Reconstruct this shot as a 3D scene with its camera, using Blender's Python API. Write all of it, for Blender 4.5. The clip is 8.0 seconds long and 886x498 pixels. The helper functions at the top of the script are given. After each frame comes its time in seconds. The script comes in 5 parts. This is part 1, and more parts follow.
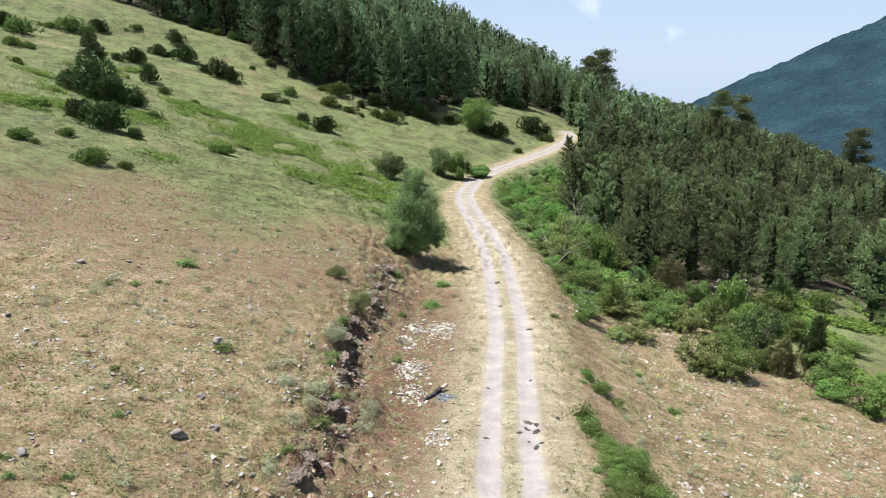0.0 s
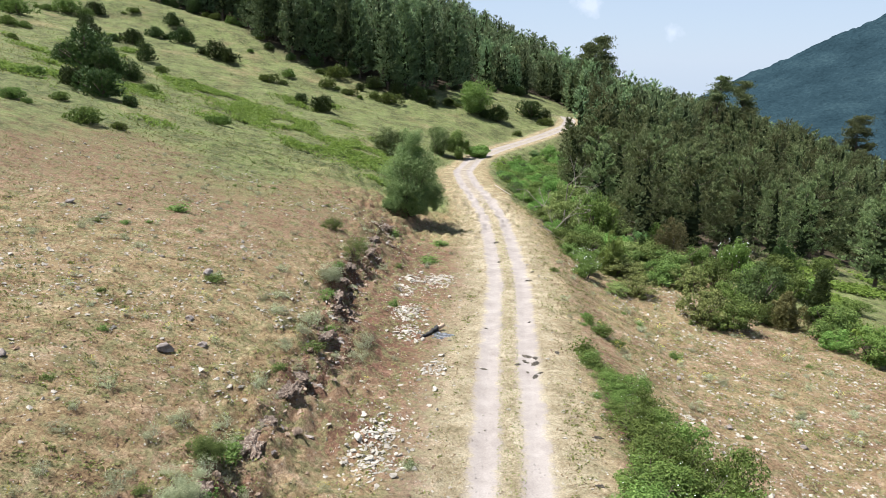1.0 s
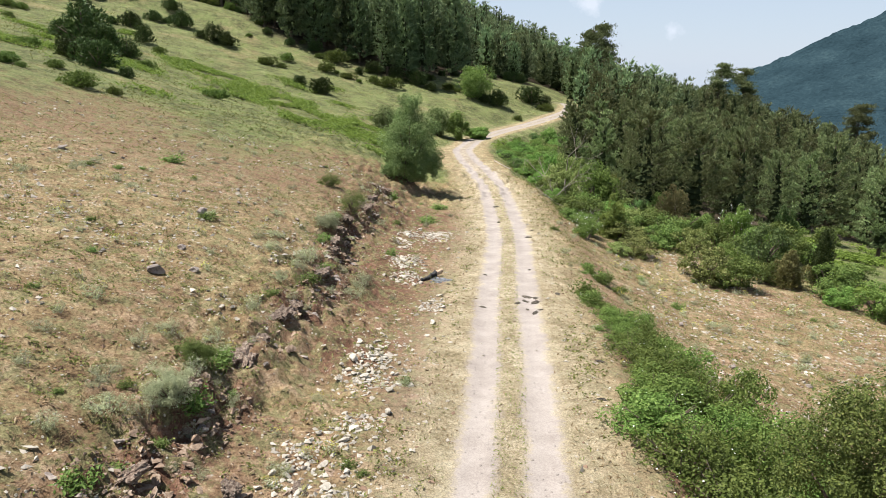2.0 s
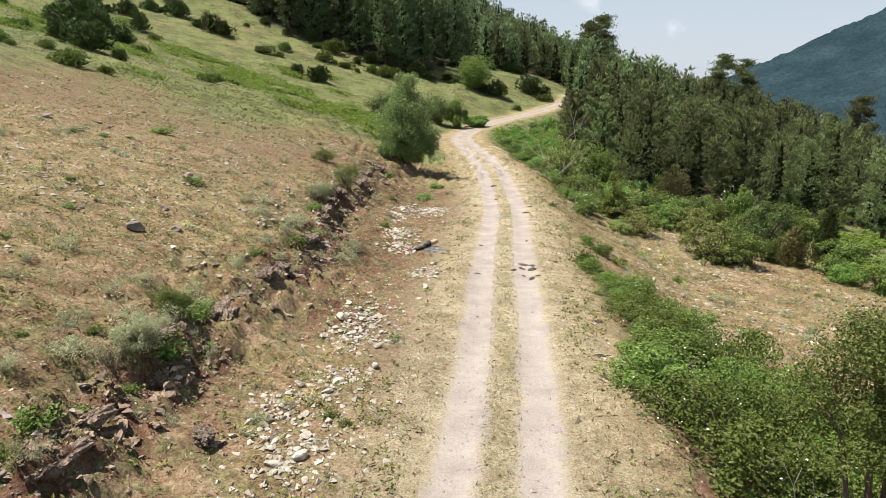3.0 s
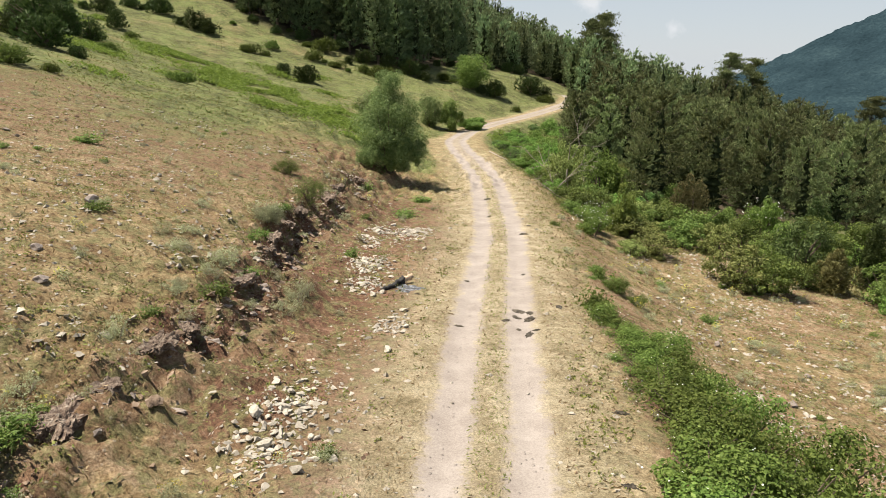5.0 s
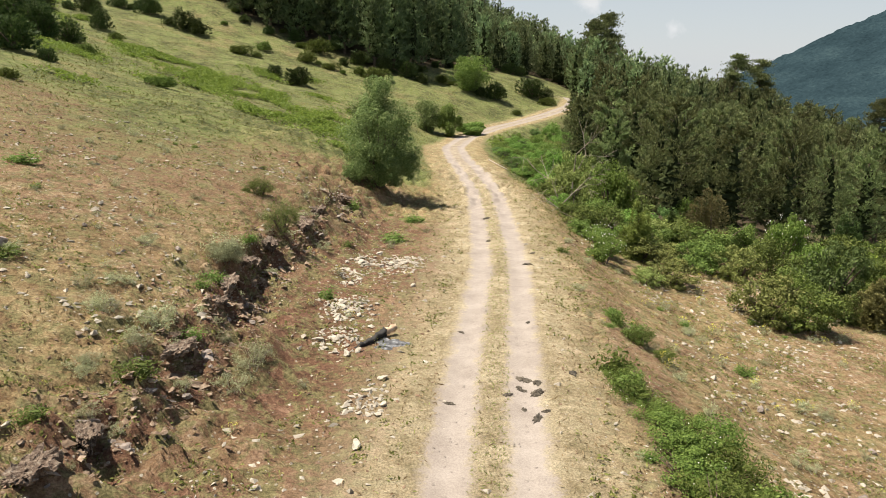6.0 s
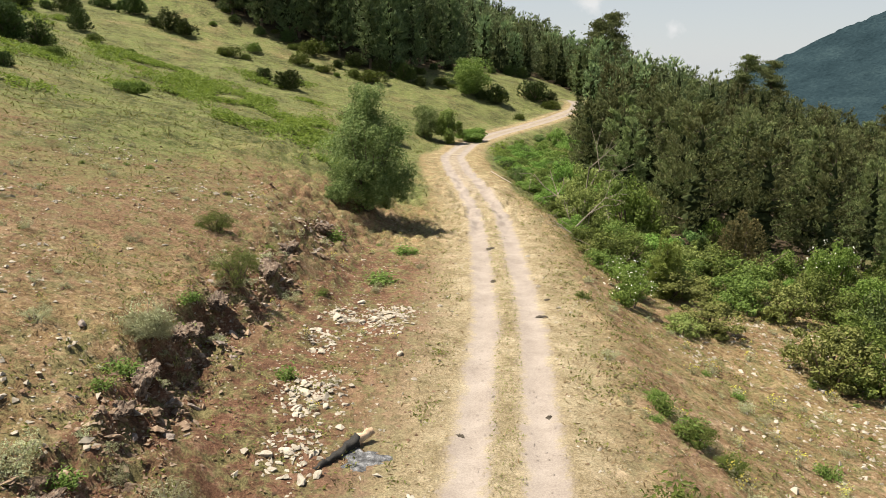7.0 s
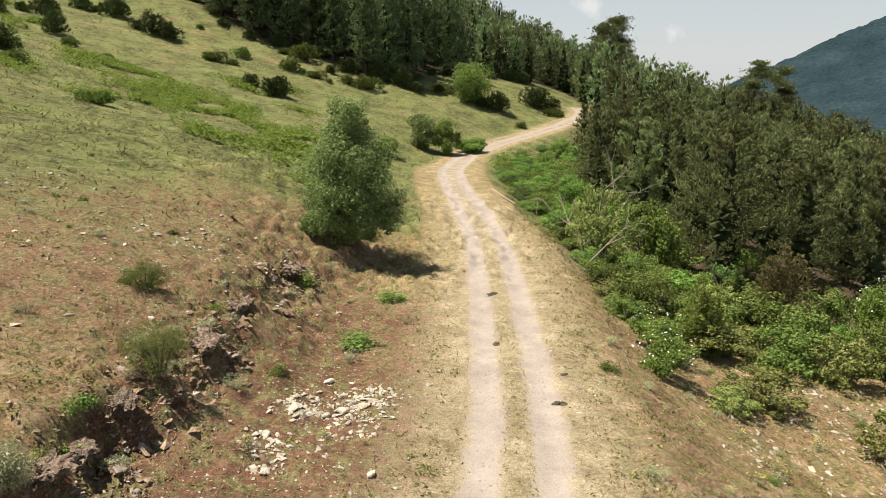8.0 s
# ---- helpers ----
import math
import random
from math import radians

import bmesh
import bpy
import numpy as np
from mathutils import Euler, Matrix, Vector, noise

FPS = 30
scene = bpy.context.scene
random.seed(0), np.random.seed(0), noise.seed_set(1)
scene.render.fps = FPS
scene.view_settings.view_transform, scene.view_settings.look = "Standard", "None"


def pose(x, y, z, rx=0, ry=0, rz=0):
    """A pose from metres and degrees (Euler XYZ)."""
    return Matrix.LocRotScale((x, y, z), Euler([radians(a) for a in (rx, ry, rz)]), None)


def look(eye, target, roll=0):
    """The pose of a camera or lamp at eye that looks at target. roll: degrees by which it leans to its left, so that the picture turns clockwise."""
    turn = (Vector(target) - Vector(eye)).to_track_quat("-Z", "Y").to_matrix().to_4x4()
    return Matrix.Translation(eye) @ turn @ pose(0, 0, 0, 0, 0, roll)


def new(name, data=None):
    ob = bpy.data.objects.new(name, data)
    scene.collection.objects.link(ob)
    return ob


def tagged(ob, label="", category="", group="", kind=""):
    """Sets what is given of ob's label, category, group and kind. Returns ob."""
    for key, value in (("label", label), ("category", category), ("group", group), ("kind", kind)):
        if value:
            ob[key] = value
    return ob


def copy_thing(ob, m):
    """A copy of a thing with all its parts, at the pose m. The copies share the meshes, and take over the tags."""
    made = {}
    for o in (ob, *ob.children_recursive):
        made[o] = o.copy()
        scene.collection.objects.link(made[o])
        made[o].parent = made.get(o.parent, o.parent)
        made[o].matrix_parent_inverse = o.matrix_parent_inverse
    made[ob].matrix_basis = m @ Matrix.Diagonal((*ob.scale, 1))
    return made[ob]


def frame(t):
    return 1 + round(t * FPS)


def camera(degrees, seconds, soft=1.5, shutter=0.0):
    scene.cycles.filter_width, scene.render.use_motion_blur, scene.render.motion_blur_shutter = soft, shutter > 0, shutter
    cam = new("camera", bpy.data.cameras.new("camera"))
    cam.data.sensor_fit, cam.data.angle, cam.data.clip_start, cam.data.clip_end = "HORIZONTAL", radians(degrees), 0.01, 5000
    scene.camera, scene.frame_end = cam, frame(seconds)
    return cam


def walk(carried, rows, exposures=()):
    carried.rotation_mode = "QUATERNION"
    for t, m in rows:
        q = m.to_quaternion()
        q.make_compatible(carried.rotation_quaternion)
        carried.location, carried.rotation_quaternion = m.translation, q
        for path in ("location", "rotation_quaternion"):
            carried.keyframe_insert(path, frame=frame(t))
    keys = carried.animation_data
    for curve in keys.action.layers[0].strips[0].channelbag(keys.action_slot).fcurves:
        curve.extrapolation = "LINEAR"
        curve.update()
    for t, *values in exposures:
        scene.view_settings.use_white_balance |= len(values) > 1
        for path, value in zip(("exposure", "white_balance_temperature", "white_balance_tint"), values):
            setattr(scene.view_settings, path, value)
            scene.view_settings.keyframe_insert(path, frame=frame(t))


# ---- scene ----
cam = camera(64.6, 8.0, soft=0.7)
METRES, EYE, TILT, LEAN, TURN = 35.0, 16.0, -15.0, 0.0, 0.0
ROWS = [
    (0.0, 0.0, 0.0, 0.0, -0.0, 0.0, 0.0),
    (0.5, 0.0038, 0.0133, -0.0512, -0.02, 0.0, -0.0),
    (1.0, 0.0051, 0.0251, -0.101, -0.0, -0.03, 0.03),
    (1.5, 0.0067, 0.0336, -0.1442, 0.01, -0.08, 0.04),
    (2.0, 0.0075, 0.0443, -0.1861, -0.0, -0.15, 0.03),
    (3.5, 0.0236, 0.1083, -0.2298, 0.03, -0.37, 0.11),
    (4.0, 0.0316, 0.1598, -0.2195, 0.03, -0.3, 0.13),
    (4.5, 0.0385, 0.2199, -0.2041, 0.06, -0.25, 0.14),
    (6.0, 0.0567, 0.4215, -0.1391, 0.09, -0.25, 0.13),
    (6.5, 0.0584, 0.5105, -0.1115, 0.09, -0.24, 0.16),
    (7.0, 0.0623, 0.6094, -0.0812, 0.11, -0.22, 0.21),
    (7.5, 0.0668, 0.712, -0.0487, 0.08, -0.14, 0.18),
    (8.0, 0.0711, 0.7957, -0.0227, 0.06, 0.06, 0.11),
]
walk(cam, [(t, pose(0, 0, EYE, TILT, LEAN, TURN) @ pose(METRES * x, METRES * y, METRES * z, 90 + pitch, roll, yaw)) for t, x, y, z, yaw, pitch, roll in ROWS],
     exposures=[(0.0, 1.20, 5800, 10), (2.0, 1.17, 6300, 10), (3.5, 1.07, 6700, 10), (6.0, 1.05, 7150, 10), (8.0, 1.05, 7350, 10)])

# ---- daylight ----
SUN_TO = Vector((-0.40, 0.08, 0.91)).normalized()
elevation = math.asin(SUN_TO.z)
azimuth = math.atan2(SUN_TO.x, SUN_TO.y)
world = bpy.data.worlds.new("sky")
scene.world = world
world.use_nodes = True
wn, wl = world.node_tree.nodes, world.node_tree.links
sky = wn.new("ShaderNodeTexSky")
sky.sky_type = "NISHITA"
sky.sun_disc = False
sky.sun_elevation, sky.sun_rotation = elevation, azimuth
sky.air_density, sky.dust_density, sky.ozone_density = 1.0, 0.1, 1.5
sky.altitude = 900
wn["Background"].inputs["Strength"].default_value = 0.047
# thin summer haze and a few small clouds, the same all round the sky
wtc = wn.new("ShaderNodeTexCoord")
puff = wn.new("ShaderNodeTexNoise")
puff.inputs["Scale"].default_value, puff.inputs["Detail"].default_value, puff.inputs["Roughness"].default_value = 26.0, 6.0, 0.62
wl.new(wtc.outputs["Generated"], puff.inputs["Vector"])
cover = None
for towards, size in (((0.1923, 0.9786, 0.0733), 0.036), ((0.2999, 0.9534, 0.0365), 0.026)):
    away = wn.new("ShaderNodeVectorMath")
    away.operation = "DISTANCE"
    wl.new(wtc.outputs["Generated"], away.inputs[0])
    away.inputs[1].default_value = Vector(towards).normalized()
    near = wn.new("ShaderNodeMapRange")
    near.inputs["From Min"].default_value, near.inputs["From Max"].default_value = size, 0.0
    near.inputs["To Min"].default_value, near.inputs["To Max"].default_value = 0.0, 0.42
    wl.new(away.outputs["Value"], near.inputs["Value"])
    cover = near.outputs["Result"] if cover is None else (cover, near.outputs["Result"])
both = wn.new("ShaderNodeMath")
both.operation = "ADD"
wl.new(cover[0], both.inputs[0])
wl.new(cover[1], both.inputs[1])
ragged = wn.new("ShaderNodeMath")
ragged.operation = "ADD"
wl.new(both.outputs[0], ragged.inputs[0])
wl.new(puff.outputs["Fac"], ragged.inputs[1])
cover = wn.new("ShaderNodeMapRange")
cover.inputs["From Min"].default_value, cover.inputs["From Max"].default_value = 0.72, 0.95
wl.new(ragged.outputs[0], cover.inputs["Value"])
haze = wn.new("ShaderNodeMix")
haze.data_type = "RGBA"
up = wn.new("ShaderNodeSeparateXYZ")
wl.new(wtc.outputs["Generated"], up.inputs[0])
thick = wn.new("ShaderNodeMapRange")
thick.inputs["From Min"].default_value, thick.inputs["From Max"].default_value = 0.0, 0.5
thick.inputs["To Min"].default_value, thick.inputs["To Max"].default_value = 0.85, 0.3
wl.new(up.outputs["Z"], thick.inputs["Value"])
wl.new(thick.outputs["Result"], haze.inputs[0])
haze.inputs[7].default_value = (6.15, 7.0, 8.2, 1)
wl.new(sky.outputs["Color"], haze.inputs[6])
cloud = wn.new("ShaderNodeMix")
cloud.data_type = "RGBA"
cloud.inputs[7].default_value = (7.7, 8.3, 9.2, 1)
wl.new(cover.outputs["Result"], cloud.inputs[0])
wl.new(haze.outputs[2], cloud.inputs[6])
wl.new(cloud.outputs[2], wn["Background"].inputs["Color"])
sun = new("sun", bpy.data.lights.new("sun", "SUN"))
sun.data.energy, sun.data.angle, sun.data.color = 5.0, radians(0.53), (1.0, 0.95, 0.87)
sun.matrix_world = look(SUN_TO * 100, (0, 0, 0))

# ---- land form: numbers in metres ----
def smooth01(a, b, v):
    t = np.clip((v - a) / (b - a), 0, 1)
    return t * t * (3 - 2 * t)


def hash01(i, j, seed):
    n = (i.astype(np.int64) * 374761393 + j.astype(np.int64) * 668265263 + seed * 974711) & 0x7FFFFFFF
    n = ((n ^ (n >> 13)) * 1274126177) & 0x7FFFFFFF
    n = ((n ^ (n >> 15)) * 461845907) & 0x7FFFFFFF
    return ((n ^ (n >> 14)) & 0xFFFFF) / 0xFFFFF


def vnoise(x, y, size, seed=0):
    """Smooth noise from 0 to 1 with cells of that size."""
    x, y = np.asarray(x, float) / size, np.asarray(y, float) / size
    i, j = np.floor(x), np.floor(y)
    u, v = x - i, y - j
    u, v = u * u * (3 - 2 * u), v * v * (3 - 2 * v)
    a, b = hash01(i, j, seed), hash01(i + 1, j, seed)
    c, d = hash01(i, j + 1, seed), hash01(i + 1, j + 1, seed)
    return (a * (1 - u) + b * u) * (1 - v) + (c * (1 - u) + d * u) * v


def smoothed(knots, col, reach):
    """A curve over y through knots, rounded off over that many metres."""
    ys = np.arange(-120, 4200, 1.0)
    v = np.interp(ys, [k[0] for k in knots], [k[col] for k in knots])
    k = np.hanning(reach * 2 + 1)
    k /= k.sum()
    v = np.convolve(np.pad(v, reach, mode="edge"), k, mode="valid")
    return lambda y: np.interp(y, ys, v)


# the dirt road: y, x, height
ROAD = [(-60, -4.5, 0.6), (0, 0.2, -0.6), (13.5, 1.72, -1.08), (20, 2.45, -1.35), (32, 3.4, -1.9), (40, 4.15, -2.37),
        (47, 4.85, -2.75), (60, 5.25, -3.1), (70, 5.4, -3.35), (81, 4.9, -3.6), (96, 3.6, -3.93), (108, 3.2, -4.2),
        (125, 5.8, -4.6), (137, 10.9, -4.5), (150, 17.9, -4.2), (160, 24.2, -3.5), (171, 30.0, -2.85), (183, 33.0, -2.4),
        (200, 33.0, -1.6), (215, 28.0, -0.9), (260, 28.0, 1.5)]
road_x, road_z = smoothed(ROAD, 1, 4), smoothed(ROAD, 2, 6)
# the line along which the hillside is laid out
FOOT = [(-60, -4.5, 0.6), (0, 0.2, -0.6), (20, 2.45, -1.35), (47, 4.85, -2.75), (70, 5.4, -3.35), (96, 3.6, -3.93),
        (108, 3.6, -4.2), (125, 5.8, -4.6), (150, 17.9, -4.2), (171, 30.0, -2.85), (200, 40, -2.0), (300, 60, -2.0),
        (500, 95, -6.0), (900, 160, -30.0), (1500, 300, -60), (4000, 900, -60)]
foot_x, foot_z = smoothed(FOOT, 1, 4), smoothed(FOOT, 2, 6)
# the cut bank: y, x, width, share of the step that is sheer
BANK = [(-40, -11.5, 3.0, 0.3), (0, -8.6, 1.1, 0.6), (12, -7.0, 0.9, 0.7), (20, -6.0, 0.8, 0.8), (26, -5.7, 1.0, 0.55), (31, -5.2, 0.9, 0.6),
        (36, -5.4, 0.9, 0.6), (40, -5.9, 0.7, 0.85), (45, -5.6, 0.9, 0.7), (48, -5.1, 0.8, 0.75), (52, -5.0, 0.9, 0.6), (58, -4.6, 1.0, 0.6),
        (63, -4.4, 2.0, 0.4), (70, -4.0, 5.0, 0.2), (100, -5.0, 9.0, 0.0)]
bank_x, bank_w, bank_s = smoothed(BANK, 1, 2), smoothed(BANK, 2, 3), smoothed(BANK, 3, 3)
LEFT = [(-50, -6), (10, 2.2), (13.5, 3.5), (17, 4.5), (20.5, 5.2), (26, 6.7), (31, 7.8), (44, 12.0), (50, 13.9), (70, 19.6), (110, 31), (200, 56), (400, 100), (1200, 220), (4000, 300)]
RIGHT = [(-50, 0), (2.2, 0), (3, -0.08), (4.3, -0.35), (6, -1.2), (8, -2.05), (10, -2.75), (14.5, -3.6), (20, -4.2), (26, -4.8), (45, -8.5), (80, -20), (150, -45), (300, -80), (500, -110), (4000, -130)]


def slope_of(y, curve):
    return (curve(y + 1.5) - curve(y - 1.5)) / 3.0


def lateral(x, y):
    """Metres to the right of the road's middle."""
    return (x - road_x(y)) / np.sqrt(1 + slope_of(y, road_x) ** 2)


def ground(x, y):
    """Height of the land."""
    x, y = np.asarray(x, float), np.asarray(y, float)
    s = np.sqrt(1 + slope_of(y, foot_x) ** 2)
    d = (x - foot_x(y)) / s
    u = -d
    near = smooth01(120, 60, y)
    wob = (vnoise(x * 0.2, y, 2.2, 3) - 0.5) * 1.5 + (vnoise(x * 0.3, y, 0.7, 4) - 0.5) * 0.6
    away = smooth01(75, 110, y)
    ub = ((foot_x(y) - bank_x(y)) / s) * (1 - away) + 9.0 * away + wob * near
    # the bank is sheer in places and worn to a ramp in others
    sheer = bank_s(y) * smooth01(0.4, 0.62, vnoise(x * 0.1, y, 3.4, 5))
    w = bank_w(y) * (1 + 2.0 * (1 - sheer))
    step = smooth01(-0.5, 0.5, (u - ub) / w)
    ramp_up = smooth01(-4.2, 0.3, u - ub) * (0.45 + 0.35 * (1 - sheer))
    flat = 0.05 * np.maximum(u - 1.8, 0)
    up = np.interp(u, [p[0] for p in LEFT], [p[1] for p in LEFT])
    up = np.where(u < 10, 2.2 - (10 - u) * 0.33, up)
    flat = flat + np.maximum(up - flat, 0) * ramp_up
    left = flat * (1 - step) + np.maximum(up, flat) * step
    right = np.interp(d, [p[0] for p in RIGHT], [p[1] for p in RIGHT])
    z = foot_z(y) + np.where(d > 0, right, left)
    # roughness, less on the road
    r = lateral(x, y)
    off = smooth01(1.6, 4.0, np.abs(r))
    z = z + off * ((vnoise(x, y, 9, 11) - 0.5) * 0.5 + (vnoise(x, y, 2.6, 12) - 0.5) * 0.16 + (vnoise(x, y, 0.8, 13) - 0.5) * 0.1 + (vnoise(x, y, 0.33, 14) - 0.5) * 0.09)
    # broken face of the bank
    face = np.exp(-(((u - ub) / (w * 1.3 + 0.3)) ** 2)) * near
    z = z + face * ((vnoise(x, y, 0.5, 15) - 0.5) * 0.6 + (vnoise(x, y, 0.24, 18) - 0.5) * 0.42 + (vnoise(x, y, 1.3, 16) - 0.55) * 0.6)
    # wheel tracks worn into the road, grass crown between them
    on = (y < 190)
    z = z - on * 0.07 * np.exp(-(((np.abs(r) - 0.95) / 0.42) ** 2)) + on * (vnoise(x, y, 0.5, 17) - 0.5) * 0.03
    # the hill steepens beyond the pasture and falls away behind its crest
    z = z + smooth01(190, 420, y) * np.clip(u, 0, 260) * 0.24 - smooth01(430, 900, y) * 110
    # far away: swell of the valley
    far = smooth01(250, 900, y)
    z = z + far * (vnoise(x, y, 260, 20) - 0.5) * 40
    return z


# ---- materials ----
def material(name):
    m = bpy.data.materials.new(name)
    m.use_nodes = True
    return m, m.node_tree.nodes, m.node_tree.links, m.node_tree.nodes["Principled BSDF"]


def ramp(nodes, stops):
    r = nodes.new("ShaderNodeValToRGB")
    el = r.color_ramp.elements
    el[0].position, el[0].color = stops[0][0], (*stops[0][1], 1)
    el[1].position, el[1].color = stops[-1][0], (*stops[-1][1], 1)
    for p, c in stops[1:-1]:
        e = el.new(p)
        e.color = (*c, 1)
    return r


def tex_noise(nodes, links, vec, scale, detail=4, rough=0.6):
    n = nodes.new("ShaderNodeTexNoise")
    n.inputs["Scale"].default_value, n.inputs["Detail"].default_value, n.inputs["Roughness"].default_value = scale, detail, rough
    links.new(vec, n.inputs["Vector"])
    return n.outputs["Fac"]


def math_node(nodes, links, op, a, b=None, clamp=False):
    n = nodes.new("ShaderNodeMath")
    n.operation, n.use_clamp = op, clamp
    for k, v in enumerate((a, b)):
        if v is None:
            continue
        if isinstance(v, (int, float)):
            n.inputs[k].default_value = v
        else:
            links.new(v, n.inputs[k])
    return n.outputs[0]


def span(nodes, links, v, a, b, lo=0.0, hi=1.0):
    n = nodes.new("ShaderNodeMapRange")
    n.interpolation_type = "SMOOTHSTEP"
    links.new(v, n.inputs["Value"])
    for k, val in (("From Min", a), ("From Max", b), ("To Min", lo), ("To Max", hi)):
        n.inputs[k].default_value = val
    return n.outputs["Result"]


def mix_col(nodes, links, fac, a, b, mode="MIX"):
    n = nodes.new("ShaderNodeMix")
    n.data_type, n.blend_type = "RGBA", mode
    for k, v in ((0, fac), (6, a), (7, b)):
        if isinstance(v, (int, float)):
            n.inputs[k].default_value = v
        elif isinstance(v, tuple):
            n.inputs[k].default_value = (*v, 1)
        else:
            links.new(v, n.inputs[k])
    return n.outputs[2]


def leaf_material(name, dark, light, tip=None, thin=0.35, rough=0.55, gloss=0.16, clump=1.1, per_tree=False, hues=(0.482, 0.515), tones=(0.72, 1.25)):
    """Foliage: each leaf or needle tuft differs a little, each plant a little more."""
    m, n, l, b = material(name)
    geo, info = n.new("ShaderNodeNewGeometry"), n.new("ShaderNodeObjectInfo")
    tc = n.new("ShaderNodeTexCoord")
    big = tex_noise(n, l, tc.outputs["Object"], clump, 3)
    v = math_node(n, l, "MULTIPLY_ADD", geo.outputs["Random Per Island"], 0.55)
    l.new(math_node(n, l, "MULTIPLY", big, 0.6), v.node.inputs[2])
    cr = ramp(n, [(0.1, dark), (0.85, light)] if tip is None else [(0.1, dark), (0.65, light), (1.0, tip)])
    l.new(v, cr.inputs["Fac"])
    hsv = n.new("ShaderNodeHueSaturation")
    l.new(span(n, l, info.outputs["Random"], 0, 1, *hues), hsv.inputs["Hue"])
    l.new(span(n, l, info.outputs["Random"], 0, 1, *tones), hsv.inputs["Value"])
    if per_tree:
        own = n.new("ShaderNodeAttribute")
        own.attribute_name = "tree"
        l.new(span(n, l, own.outputs["Fac"], 0, 1, 0.468, 0.515), hsv.inputs["Hue"])
        l.new(span(n, l, own.outputs["Fac"], 0, 1, 0.7, 1.6), hsv.inputs["Value"])
    l.new(cr.outputs["Color"], hsv.inputs["Color"])
    l.new(hsv.outputs["Color"], b.inputs["Base Color"])
    b.inputs["Roughness"].default_value = rough
    b.inputs["Specular IOR Level"].default_value = gloss
    tr = n.new("ShaderNodeBsdfTranslucent")
    l.new(hsv.outputs["Color"], tr.inputs["Color"])
    mx = n.new("ShaderNodeMixShader")
    mx.inputs[0].default_value = thin
    l.new(b.outputs[0], mx.inputs[1])
    l.new(tr.outputs[0], mx.inputs[2])
    l.new(mx.outputs[0], n["Material Output"].inputs["Surface"])
    return m


def rough_material(name, stops, scale, bump=0.4, rough=0.9, fine=6.0, coords="Object"):
    """Bark, stone, earth: two scales of grain and relief."""
    m, n, l, b = material(name)
    tc, info = n.new("ShaderNodeTexCoord"), n.new("ShaderNodeObjectInfo")
    src = tc.outputs[coords]
    a, f = tex_noise(n, l, src, scale, 5), tex_noise(n, l, src, scale * fine, 4)
    v = math_node(n, l, "ADD", math_node(n, l, "MULTIPLY", a, 0.65), math_node(n, l, "MULTIPLY", f, 0.35))
    cr = ramp(n, stops)
    l.new(v, cr.inputs["Fac"])
    hsv = n.new("ShaderNodeHueSaturation")
    l.new(span(n, l, info.outputs["Random"], 0, 1, 0.8, 1.15), hsv.inputs["Value"])
    l.new(cr.outputs["Color"], hsv.inputs["Color"])
    l.new(hsv.outputs["Color"], b.inputs["Base Color"])
    b.inputs["Roughness"].default_value = rough
    bp = n.new("ShaderNodeBump")
    bp.inputs["Strength"].default_value, bp.inputs["Distance"].default_value = bump, 0.05
    l.new(v, bp.inputs["Height"])
    l.new(bp.outputs[0], b.inputs["Normal"])
    return m


